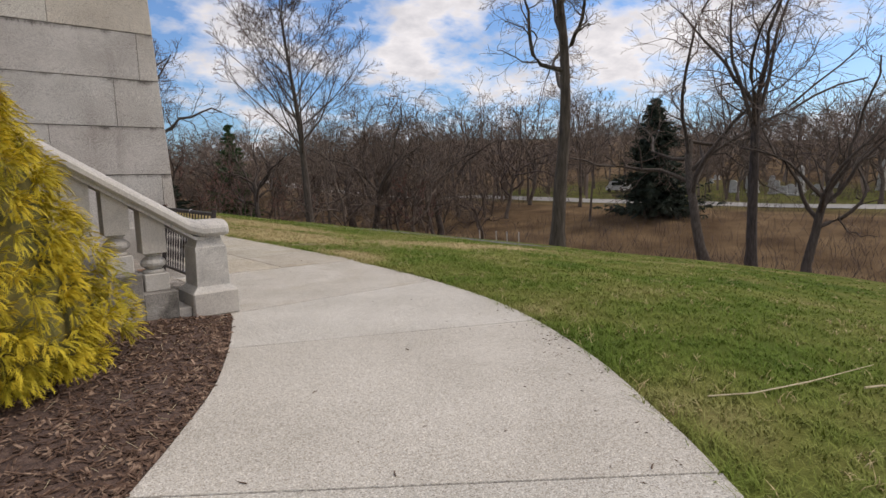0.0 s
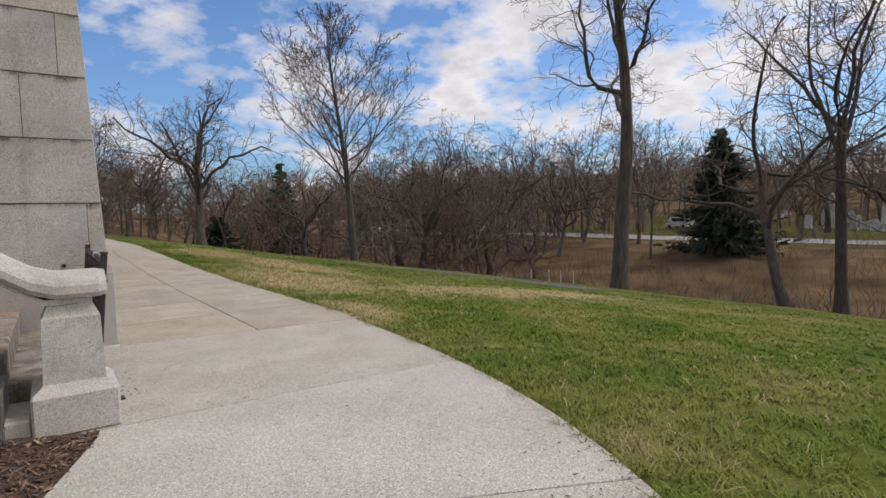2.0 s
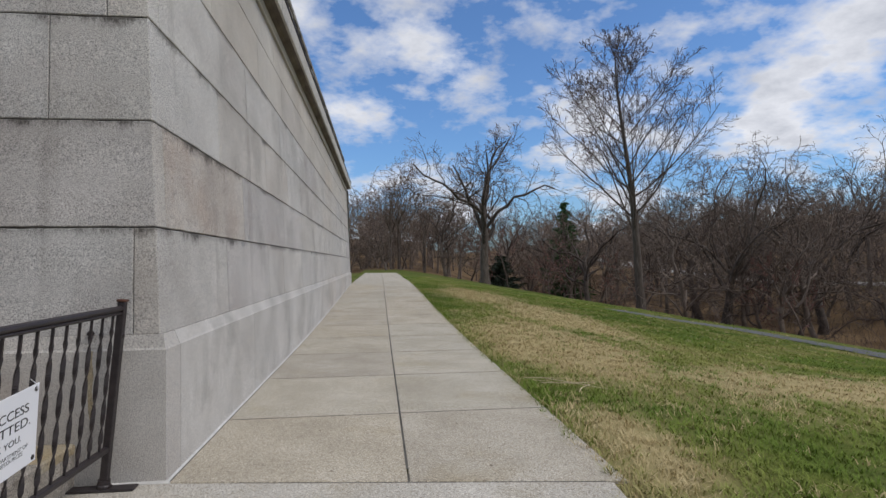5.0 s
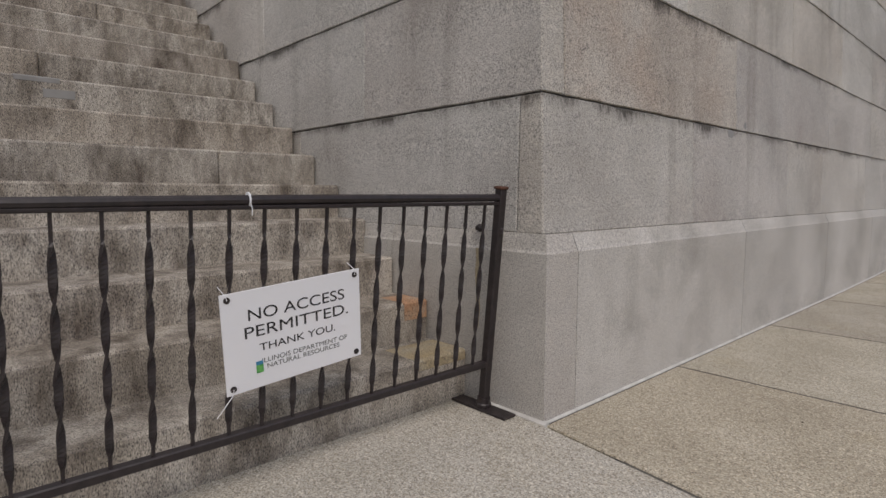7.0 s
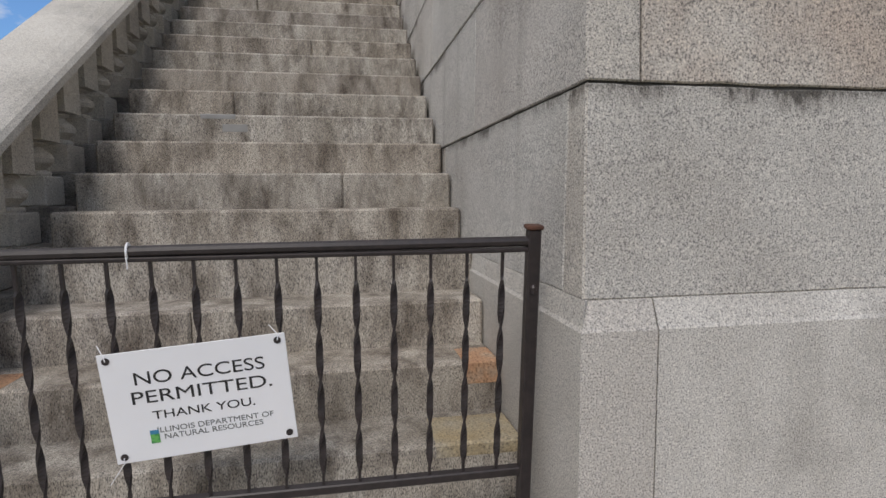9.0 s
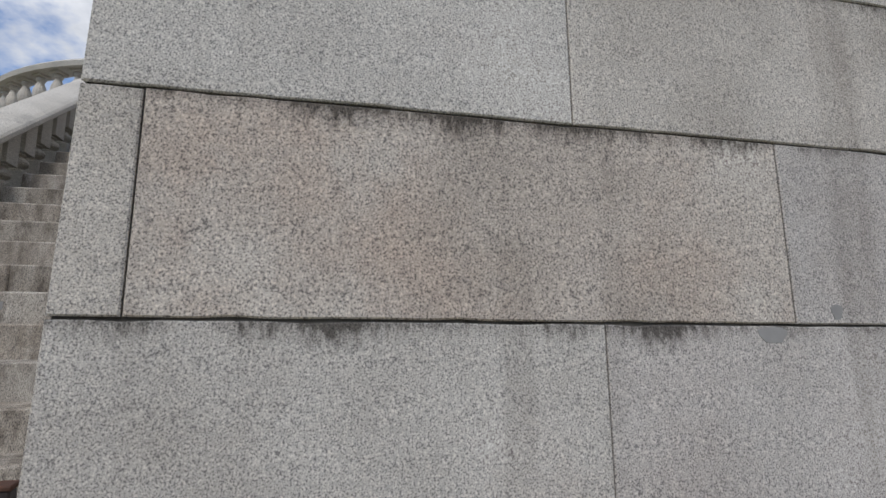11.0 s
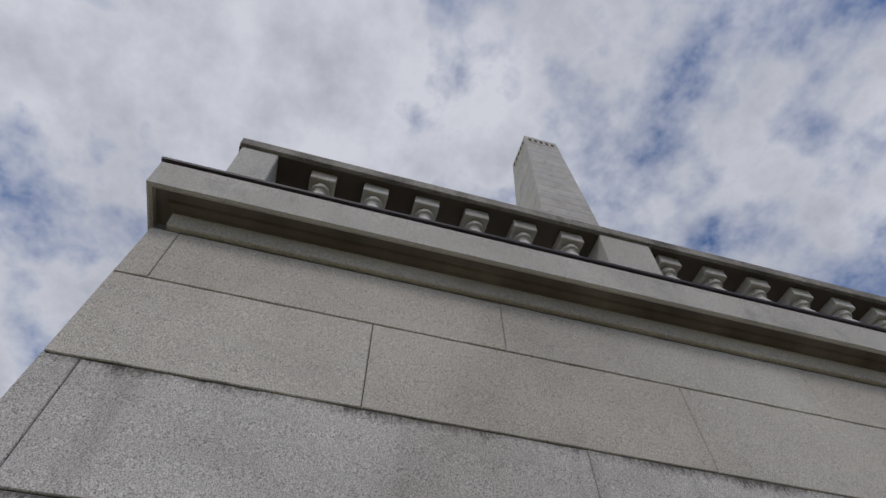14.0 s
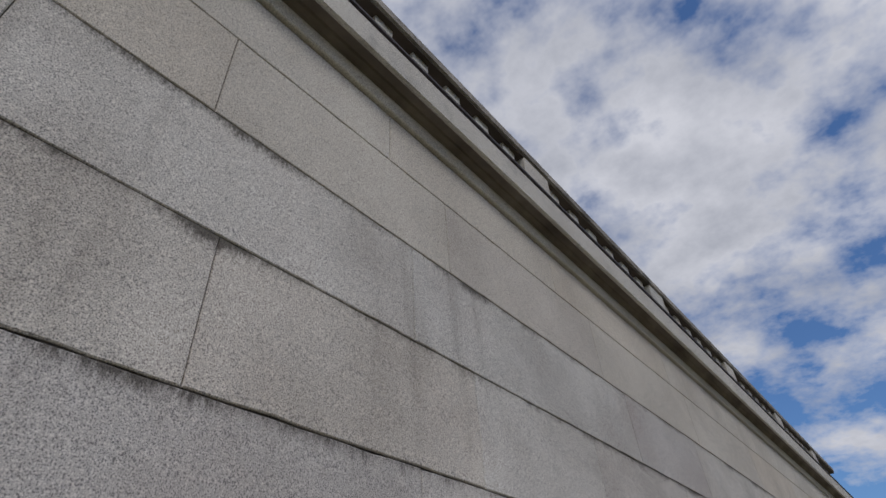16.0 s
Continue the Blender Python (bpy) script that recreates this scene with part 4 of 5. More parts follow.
def build_sign():
    s = thing("sign", "white plastic notice refusing access, wired to the barrier", "sign")
    s.matrix_basis = pose(-0.229, -1.06, 0.563, 0, 0, 90) @ pose(0, 0, 0, FENCE_LEAN, -4.6, 0)
    w, h = 0.505, 0.333
    part("board", cbox(-w / 2, w / 2, -0.001, 0.003, -h / 2, h / 2, 0.001), WHITE, s)
    lettering("NO ACCESS", 0.054, INK, s, 0.008, 0.066, 1.24)
    lettering("PERMITTED.", 0.054, INK, s, 0.008, 0.009, 1.36)
    lettering("THANK YOU.", 0.036, INK, s, 0.005, -0.043, 1.3)
    lettering("ILLINOIS DEPARTMENT OF", 0.0235, GREY_INK, s, 0.03, -0.086, 1.16)
    lettering("NATURAL RESOURCES", 0.0235, GREY_INK, s, 0.022, -0.108, 1.16)
    part("emblem", cbox(-0.152, -0.128, -0.0028, -0.0012, -0.116, -0.088, 0.0003), GREEN_INK, s)
    part("emblem_panel", cbox(-0.152, -0.128, -0.0030, -0.0012, -0.088, -0.076, 0.0003), BLUE_INK, s)
    for sx in (-1, 1):
        for sz in (-1, 1):
            x, z = sx * (w / 2 - 0.022), sz * (h / 2 - 0.02)
            g = lathe([(0.0105, 0.0), (0.0105, 0.0022), (0.005, 0.0026)], 12)
            gr = part("grommet", ([(p[0] + x, -0.001 - p[2], p[1] + z) for p in g[0]], g[1]), IRON, s)
            if (sx, sz) != (1, -1):
                part("wire_tie", tube([(x, -0.004, z), (x + sx * 0.004, -0.002, z + sz * 0.016), (x - 0.02, 0.012, z + sz * 0.045)] if sz > 0 else [(x, -0.004, z), (x - 0.004, -0.003, z - 0.02), (x - 0.055, 0.008, z - 0.085)], 0.0016, 4), WHITE, gr)


build_sign()
hook = thing("wall_hook", "small rusty iron eye in the plinth band", "hook", at=(-0.41, 0.02, 0.852))
part("eye", ([(p[0], -p[2], p[1]) for p in lathe([(0.017, 0.0), (0.02, 0.012), (0.012, 0.03)], 10)[0]], lathe([(0.017, 0.0), (0.02, 0.012), (0.012, 0.03)], 10)[1]), IRON, hook)


RUN = [(-0.016, 0.755), (0.017, 0.755), (0.012, 0.70), (0.02, 0.62), (0.012, 0.53), (0.016, 0.46), (0.004, 0.36), (-0.008, 0.42), (-0.012, 0.55), (-0.02, 0.64), (-0.011, 0.70)]
part("rust_stain", sweep(RUN, [lambda a, b, d=d: (-0.41 + a, d, b) for d in (0.002, -0.0012)]), RUST_PALE, WALL_S, "ochre rust run below the iron eye")


# ---- planting bed ----
def bed_z(x, y):
    e = min(left_edge(y) - x, 1.2)
    return -0.005 + 0.05 * step01(0, 0.5, e) + 0.03 * noise.noise((x * 2.3, y * 2.3, 1)) * step01(0.05, 0.4, e) + 0.012 * noise.noise((x * 14, y * 14, 4))


def build_bed():
    rows = np.linspace(-11.9, -2.6, 150)
    cols = [0.0, 0.04, 0.09, 0.15, 0.22, 0.3] + [0.3 + 0.08 * k for k in range(1, 30)] + [3.4, 4.5, 6.0]
    vs = [(left_edge(y) - c, y, bed_z(left_edge(y) - c, y)) for y in rows for c in cols]
    n = len(cols)
    fs = [(j * n + i, j * n + i + 1, (j + 1) * n + i + 1, (j + 1) * n + i) for j in range(len(rows) - 1) for i in range(n - 1)]
    tagged(part("planting_bed", (vs, fs), MULCH, smooth=True), "bed of dark shredded bark mulch beside the path", "mulch bed", kind="structure")
    rng = random.Random(4)
    geos = [[], []]
    straw = [[], []]
    for k in range(9500):
        y = rng.uniform(-7.0, -2.68)
        c = rng.random() ** 1.4 * 3.0
        x = left_edge(y) - 0.01 - c
        z = bed_z(x, y)
        ln, wd, th = rng.uniform(0.012, 0.05) + 0.07 * rng.random() ** 3, rng.uniform(0.005, 0.02), rng.uniform(0.002, 0.007)
        m = pose(x, y, z + 0.006, rng.gauss(0, 26), rng.gauss(0, 24), rng.uniform(0, 360))
        dest = straw if rng.random() < 0.022 else geos
        if dest is straw:
            ln, wd, th = rng.uniform(0.05, 0.16), 0.0025, 0.0025
        b = len(dest[0])
        t = rng.uniform(0.3, 0.9)
        for sx, sy in ((-1, -1), (1, -t), (1, t), (-1, 1)):
            for h in (0, 1):
                dest[0].append(m @ Vector((sx * ln / 2, sy * wd / 2, h * th)))
        dest[1].extend([(b + 1, b + 3, b + 5, b + 7), (b, b + 2, b + 3, b + 1), (b + 2, b + 4, b + 5, b + 3), (b + 4, b + 6, b + 7, b + 5), (b + 6, b, b + 1, b + 7)])
    tagged(part("mulch_chips", geos, CHIP), "loose shreds of dark bark mulch", "mulch", kind="stuff")
    tagged(part("straw_bits", straw, STRAW), "dry pale straw bits on the mulch", "straw", kind="stuff")


build_bed()


def build_golden_shrub():
    sh = thing("golden_cypress", "golden-yellow thread-leaf cypress shrub with drooping sprays", "shrub", at=(-2.44, -3.47, 0.03))
    rng = random.Random(21)
    part("trunk", merge(tube([(0, 0, -0.03), (0.02, 0.0, 0.5), (0.0, 0.03, 1.5)], [0.05, 0.045, 0.015], 7), *[tube([(0, 0, 0.15 + 0.1 * k), (0.5 * math.cos(k * 2.4), 0.5 * math.sin(k * 2.4), 0.35 + 0.13 * k)], [0.02, 0.006], 5) for k in range(9)]), BARK, sh)

    def radius(h):
        return (1.02 * (1 - max(h - 0.12, 0) / 1.0) ** 0.72 + 0.05) * (0.80 + 0.2 * step01(0, 0.12, h))
    H = 2.1
    # Solid shell behind the sprays, coloured as the shade between clumps.
    vs, fs = [], []
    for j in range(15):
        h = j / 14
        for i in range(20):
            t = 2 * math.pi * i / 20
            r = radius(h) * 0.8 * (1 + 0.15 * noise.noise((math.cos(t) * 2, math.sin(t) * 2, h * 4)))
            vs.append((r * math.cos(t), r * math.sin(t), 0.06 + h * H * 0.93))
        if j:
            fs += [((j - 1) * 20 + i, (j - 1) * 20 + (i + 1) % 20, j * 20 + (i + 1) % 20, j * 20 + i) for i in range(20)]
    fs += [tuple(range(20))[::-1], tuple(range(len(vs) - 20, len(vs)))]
    part("inner_foliage", (vs, fs), GOLD_SHADE, sh, "solid brownish inner shell, shade between clumps in its colour")
    vs, fs = [], []

    def spray(p, outw, ln):
        side = outw.cross(Vector((rng.gauss(0, 0.3), rng.gauss(0, 0.3), 1))).normalized()
        bend = Vector((0, 0, -rng.uniform(0.25, 0.9) * ln))
        w = 0.003
        spine = [p + outw * ln * q + bend * q * q for q in (0, 0.4, 0.75, 1.05)]
        b = len(vs)
        for q, f in zip(spine, (1, 1, 0.8, 0.2)):
            vs.extend([q - side * w * f, q + side * w * f])
        fs.extend([(b, b + 1, b + 3, b + 2), (b + 2, b + 3, b + 5, b + 4), (b + 4, b + 5, b + 7, b + 6)])
        for q in (0.25, 0.42, 0.58, 0.74, 0.88):
            base = p + outw * ln * q + bend * q * q
            for sg in (-1, 1):
                tip = base + (outw * 0.8 + side * sg * 0.75).normalized() * ln * rng.uniform(0.22, 0.42) + bend * 0.25
                b = len(vs)
                wv = (outw - side * sg).normalized() * 0.0034
                vs.extend([base - wv, base + wv, tip])
                fs.append((b, b + 1, b + 2))
    for k in range(520):
        h = (k + rng.random()) / 520
        h = h ** 1.3
        t = k * 2.399 + rng.gauss(0, 0.2)
        r = radius(h) * rng.uniform(0.72, 0.98)
        heart = Vector((r * math.cos(t), r * math.sin(t), 0.07 + h * H * 0.97))
        axis = Vector((math.cos(t), math.sin(t), 0.35)).normalized()
        size = rng.uniform(0.09, 0.18)
        for j in range(50):
            d = (axis + Vector((rng.gauss(0, 0.65), rng.gauss(0, 0.65), rng.gauss(0, 0.6)))).normalized()
            spray(heart + d * size * rng.uniform(0.0, 0.8), d, rng.uniform(0.04, 0.09))
    part("foliage", (vs, fs), GOLD, sh, "golden thread-like sprays")


build_golden_shrub()


# ---- trees ----
def grow(rng, p, d, length, radius, level, levels, style, out):
    """One limb as a bent line of points, and the limbs that leave it."""
    n = style["bends"][level]
    pts, radii = [p.copy()], [radius]
    step = length / n
    tip = style["taper"][level]
    for k in range(n):
        d = (d + Vector((rng.gauss(0, 1), rng.gauss(0, 1), rng.gauss(0, 1))) * style["wild"][level] + Vector((0, 0, style["lift"][level]))).normalized()
        p = p + d * step
        pts.append(p.copy())
        radii.append(radius * (1 - (1 - tip) * (k + 1) / n))
    out[level].append((pts, radii))
    if level + 1 >= levels:
        return
    kids = style["kids"][level]
    a0 = rng.uniform(0, 6.28)
    for k in range(kids):
        f = style["from"][level] + (1 - style["from"][level]) * (k + rng.uniform(0.2, 0.9)) / kids
        f = min(f, 0.999)
        i = min(int(f * n), n - 1)
        q = pts[i].lerp(pts[i + 1], f * n - i)
        r = radii[i] + (radii[i + 1] - radii[i]) * (f * n - i)
        axis = (pts[i + 1] - pts[i]).normalized()
        side = axis.orthogonal().normalized()
        turn = Matrix.Rotation(a0 + k * 2.399 + rng.gauss(0, 0.3), 3, axis)
        ang = style["angle"][level] + rng.gauss(0, 0.16)
        nd = (axis * math.cos(ang) + (turn @ side) * math.sin(ang)).normalized()
        shrink = style["shape"](f) if level == 0 else 1.15 - 0.6 * f
        grow(rng, q, nd, length * style["ratio"][level] * shrink * rng.uniform(0.8, 1.15), r * style["thin"][level], level + 1, levels, style, out)


def limbs(lines, sides):
    vs, fs = [], []
    for pts, radii in lines:
        b, n = len(vs), sides
        for k, p in enumerate(pts):
            d = (pts[min(k + 1, len(pts) - 1)] - pts[max(k - 1, 0)]).normalized()
            a = d.orthogonal().normalized()
            c = d.cross(a)
            vs += [p + (a * math.cos(6.2832 * i / n) + c * math.sin(6.2832 * i / n)) * radii[k] for i in range(n)]
            if k:
                fs += [(b + (k - 1) * n + i, b + (k - 1) * n + (i + 1) % n, b + k * n + (i + 1) % n, b + k * n + i) for i in range(n)]
    return vs, fs


OAK = dict(trunk=0.42, bends=[6, 8, 6, 4, 2], taper=[0.62, 0.3, 0.3, 0.3, 0.3], wild=[0.07, 0.2, 0.28, 0.3, 0.3], lift=[0.03, 0.07, 0.04, 0.03, 0.02], kids=[7, 7, 6, 4], angle=[0.85, 0.8, 0.75, 0.7], ratio=[1.25, 0.5, 0.56, 0.6], thin=[0.62, 0.5, 0.5, 0.55], shape=lambda f: 0.75 + 0.3 * f)
OAK["from"] = [0.5, 0.2, 0.15, 0.15]
TALL = dict(trunk=0.95, bends=[12, 7, 5, 3, 2], taper=[0.08, 0.25, 0.3, 0.3, 0.3], wild=[0.025, 0.08, 0.14, 0.2, 0.25], lift=[0.03, 0.05, 0.06, 0.05, 0.03], kids=[26, 7, 6, 3], angle=[0.72, 0.6, 0.6, 0.6], ratio=[0.30, 0.45, 0.48, 0.5], thin=[0.36, 0.5, 0.5, 0.5], shape=lambda f: 0.35 + 1.15 * math.sin(min(1.0, (1 - f) * 1.35) * 1.57))
TALL["from"] = [0.30, 0.2, 0.2, 0.15]
FORK = dict(OAK, trunk=0.55, taper=[0.6, 0.25, 0.3, 0.3, 0.3], kids=[5, 10, 6, 5], angle=[0.33, 0.95, 0.8, 0.7], wild=[0.03, 0.14, 0.3, 0.32, 0.3], ratio=[0.85, 0.45, 0.56, 0.6])
FORK["from"] = [0.72, 0.1, 0.15, 0.1]
SCRUB = dict(TALL, trunk=0.8, kids=[10, 6, 5, 3], wild=[0.11, 0.18, 0.22, 0.25, 0.25])
SCRUB["from"] = [0.12, 0.2, 0.2, 0.1]
LIGHT_OAK = dict(OAK, kids=[7, 6, 5, 1], wild=[0.13, 0.3, 0.36, 0.36, 0.3])
THICKET = dict(OAK, trunk=0.34, kids=[6, 6, 5, 1], wild=[0.16, 0.34, 0.4, 0.4, 0.3], angle=[0.95, 0.9, 0.85, 0.8], ratio=[1.5, 0.55, 0.6, 0.6], lift=[0.02, 0.05, 0.03, 0.02, 0.0])
THICKET["from"] = [0.3, 0.15, 0.12, 0.1]
LIGHT_FORK = dict(FORK, trunk=0.42, kids=[6, 6, 5, 1], angle=[0.5, 0.95, 0.85, 0.8], wild=[0.1, 0.26, 0.36, 0.36, 0.3], ratio=[1.2, 0.5, 0.58, 0.6])
LIGHT_TALL = dict(TALL, kids=[16, 5, 4, 1])


def make_tree(name, label, style, height, girth, seed, at, lean=(0, 0), levels=5, twig=None, turn=0.0, twig_r=0.009, bark=None):
    rng = random.Random(seed)
    out = [[] for _ in range(levels)]
    grow(rng, Vector((0, 0, -0.3)), Vector((lean[0], lean[1], 1)).normalized(), height * style["trunk"], girth, 0, levels, style, out)
    for level in out[2:]:
        for pts, radii in level:
            radii[:] = [max(r, twig_r * 0.7) for r in radii]
    # flare at the foot
    out[0][0][1][0] *= 1.35
    t = thing(name, label, "tree", group="bare trees in the park", at=at)
    t.rotation_euler[2] = turn
    part("trunk", limbs(out[0], 9), bark or BARK, t, smooth=True)
    part("branchwork", merge(limbs(out[1], 6), limbs(out[2], 4)), bark or BARK, t, smooth=True)
    crown = limbs(sum(out[3:], []), 3)
    part("crown", crown, twig or TWIG, t, "leafless fine twigs")
    return t


def put(t, x, y, scale=1.0, turn=0.0, sink=0.1):
    m = Matrix.LocRotScale((x, y, land(x, y) - sink), Euler((0, 0, turn)), None)
    c = copy_thing(t, m)
    c.scale = (scale, scale, scale * random.Random(int(x * 31 + y * 17)).uniform(0.9, 1.12))
    return c


def spot(x, y):
    return (x, y, land(x, y) - 0.1)


LONE = dict(OAK, trunk=0.92, bends=[14, 9, 7, 5, 3], taper=[0.22, 0.25, 0.3, 0.3, 0.3], kids=[13, 8, 6, 5], angle=[0.95, 0.85, 0.8, 0.75], wild=[0.028, 0.24, 0.3, 0.32, 0.3], lift=[0.04, 0.03, -0.02, -0.03, -0.02], ratio=[0.34, 0.5, 0.56, 0.6], thin=[0.55, 0.5, 0.5, 0.55], shape=lambda f: 1.15 - 0.5 * f)
LONE["from"] = [0.42, 0.2, 0.12, 0.1]
make_tree("tree", "tall bare tree with a dark straight trunk and crooked limbs", LONE, 19.0, 0.36, 12, spot(19.6, 8.9), levels=5, turn=2.2, twig_r=0.011)
make_tree("tree", "tall slender bare tree with a rounded fine crown", dict(TALL, kids=[34, 8, 7, 3], angle=[0.85, 0.6, 0.6, 0.6], ratio=[0.27, 0.45, 0.48, 0.5], lift=[0.03, 0.045, 0.05, 0.05, 0.03]), 22.5, 0.36, 5, spot(21.2, 37.9), levels=5, twig_r=0.018)
make_tree("tree", "gnarled bare oak leaning on the valley slope", dict(OAK, trunk=0.5, wild=[0.1, 0.26, 0.3, 0.3, 0.3]), 22.0, 0.42, 3, spot(42.7, 12.1), lean=(-0.1, 0.12), twig_r=0.02)
make_tree("tree", "broad bare oak with twisting limbs", dict(OAK, wild=[0.07, 0.27, 0.3, 0.3, 0.3], thin=[0.62, 0.5, 0.5, 0.55]), 19.5, 0.48, 7, spot(12.1, 54.0), twig_r=0.022)
make_tree("tree", "tall bare oak with upright limbs", FORK, 24.0, 0.40, 17, spot(41.8, 8.4), twig_r=0.02)
oak_a = make_tree("tree", "bare oak with crooked limbs in the valley", LIGHT_OAK, 17.0, 0.34, 41, spot(41.4, 4.6), twig_r=0.024)
oak_b = make_tree("tree", "spreading bare woodland oak", LIGHT_OAK, 15.0, 0.26, 43, spot(50.0, 41.0), twig_r=0.024, bark=BARK_FAR)
oak_c = make_tree("tree", "upright bare woodland tree", LIGHT_FORK, 16.0, 0.20, 47, spot(36.0, 47.0), twig_r=0.024, bark=BARK_FAR)
tall_a = make_tree("tree", "bare woodland tree with a narrow crown", LIGHT_TALL, 15.0, 0.15, 23, spot(53.0, 30.5), levels=5, twig_r=0.022, bark=BARK_FAR)
scrub_a = make_tree("tree", "bushy bare tree with many crooked branches", THICKET, 11.5, 0.17, 29, spot(40.0, 35.0), levels=5, twig_r=0.024, bark=BARK_FAR)
scrub_b = make_tree("tree", "crooked bare thicket tree", dict(THICKET, trunk=0.42), 11.0, 0.16, 53, spot(33.0, 50.0), levels=5, twig_r=0.022, bark=BARK_FAR)
scrub_r = make_tree("tree", "reddish budding understorey tree", SCRUB, 8.5, 0.08, 31, spot(17.5, 52.0), levels=4, twig=TWIG_RED, twig_r=0.022, bark=BARK_FAR)


def build_woods():
    rng = random.Random(77)
    placed = []
    tries = 0
    while len(placed) < 100 and tries < 6000:
        tries += 1
        deg = rng.uniform(-2, 84)
        r = rng.uniform(50, 122)
        a = radians(deg)
        x, y = r * math.sin(a), r * math.cos(a) - 6
        s = x - 2.6 - crest_of(y)
        if s < 15 or x < 8 and y < 70 or any((x - u) ** 2 + (y - v) ** 2 < 12 for u, v in placed):
            continue
        if deg > 44 and r < 90 and rng.random() < 0.86:
            continue
        placed.append((x, y))
        near = (scrub_a, scrub_b, oak_a, oak_b, scrub_b, oak_c)
        k = rng.choice(near if r < 80 else (scrub_a, oak_a, oak_b, oak_c, tall_a, oak_b))
        put(k, x, y, rng.uniform(0.6, 1.3), rng.uniform(0, 6.28))
    for x, y, q in ((30, 41, 1.0), (34, 46, 1.15), (39, 41, 1.1), (28, 47, 0.95), (43, 50, 1.2), (35, 37, 0.9), (24, 56, 1.0)):
        put((oak_a, oak_c, oak_b)[int(x) % 3], x, y, q, x * 1.7)
    for k in range(9):
        a, r = radians(rng.uniform(20, 43)), rng.uniform(42, 72)
        put((scrub_a, scrub_b, oak_c)[k % 3], 1 + r * math.sin(a), r * math.cos(a) - 1, rng.uniform(0.9, 1.3), rng.uniform(0, 6.28))
    for k in range(14):
        y = rng.uniform(58, 92)
        put(rng.choice((scrub_a, scrub_b, oak_c, oak_b)), rng.uniform(1.0, 0.3 * y + 4), y, rng.uniform(0.7, 1.05), rng.uniform(0, 6.28))
    for k in range(16):
        put(rng.choice((scrub_a, scrub_b, oak_c)), rng.uniform(-5, 8), rng.uniform(60, 88), rng.uniform(0.75, 1.1), rng.uniform(0, 6.28))
    for x, y in ((15.5, 58), (19.5, 56), (22, 61), (26, 52), (24.5, 44), (31, 33)):
        put(scrub_r, x, y, rng.uniform(0.9, 1.4), rng.uniform(0, 6.28))


build_woods()


def build_far_woods():
    rng = random.Random(9)
    vs, fs = [], []

    def stick(p, q, r0, r1):
        b = len(vs)
        d = (q - p).normalized()
        a = d.orthogonal().normalized()
        c = d.cross(a)
        for o, r in ((p, r0), (q, r1)):
            vs.extend(o + (a * math.cos(2.0944 * i) + c * math.sin(2.0944 * i)) * r for i in range(3))
        fs.extend([(b, b + 1, b + 4, b + 3), (b + 1, b + 2, b + 5, b + 4), (b + 2, b, b + 3, b + 5)])
    for k in range(430):
        a = radians(rng.uniform(-10, 92))
        r = rng.uniform(85, 185)
        x, y = r * math.sin(a), r * math.cos(a) - 6
        if x < 4 and y < 76:
            continue
        p = Vector((x, y, land(x, y) - 0.2))
        h = rng.uniform(7, 14) * (1 + 0.35 * noise.noise((x * 0.05, y * 0.05, 2)))
        fork = p + Vector((rng.gauss(0, 0.5), rng.gauss(0, 0.5), h * rng.uniform(0.25, 0.45)))
        stick(p, fork, 0.24, 0.17)
        for j in range(rng.randint(4, 6)):
            t = rng.uniform(0, 6.28)
            q, d, w = fork.copy(), Vector((math.cos(t) * 0.7, math.sin(t) * 0.7, rng.uniform(0.5, 1.3))).normalized(), 0.12
            for i in range(3):
                e = q + d * h * 0.24
                stick(q, e, w, w * 0.7)
                for u in range(5):
                    m = q.lerp(e, rng.random())
                    o = m + (d * 0.5 + Vector((rng.gauss(0, 0.8), rng.gauss(0, 0.8), rng.uniform(-0.3, 0.9)))) * h * 0.11
                    stick(m, o, 0.05, 0.03)
                    stick(m.lerp(o, 0.6), o + Vector((rng.gauss(0, 0.7), rng.gauss(0, 0.7), rng.uniform(-0.2, 0.9))) * h * 0.06, 0.03, 0.02)
                q, w = e, w * 0.65
                d = (d + Vector((rng.gauss(0, 0.5), rng.gauss(0, 0.5), rng.gauss(0.1, 0.3)))).normalized()
    tagged(part("far_woods", (vs, fs), TWIG_FAR), "dense grey-brown leafless woods across the valley", "woods", kind="stuff")
    vs2, fs2 = vs, fs
    vs, fs = [], []
    for k in range(5600):
        a = radians(rng.uniform(-4, 86))
        r = rng.uniform(36, 110)
        x, y = r * math.sin(a), r * math.cos(a) - 6
        s = x - 2.6 - crest_of(y)
        if s < 17 or (noise.noise((x * 0.06, y * 0.06, 8)) < -0.05 and s < 60 and a > 0.75) or (x < 9 and y < 70):
            continue
        b = len(vs)
        p = Vector((x, y, land(x, y) - 0.05))
        for j in range(3):
            q = p + Vector((rng.gauss(0, 0.7), rng.gauss(0, 0.7), rng.uniform(0.3, 2.2)))
            m = p.lerp(q, 0.5) + Vector((rng.gauss(0, 0.15), rng.gauss(0, 0.15), 0.1))
            b = len(vs)
            w = 0.014
            vs.extend([p + Vector((w, 0, 0)), p - Vector((w, 0, 0)), m + Vector((0, w, 0)), m - Vector((0, w, 0)), q])
            fs.extend([(b, b + 1, b + 3, b + 2), (b + 2, b + 3, b + 4)])
    tagged(part("brushwood", (vs, fs), TWIG), "tangled bare brushwood on the valley slopes", "brush", kind="stuff")


build_far_woods()


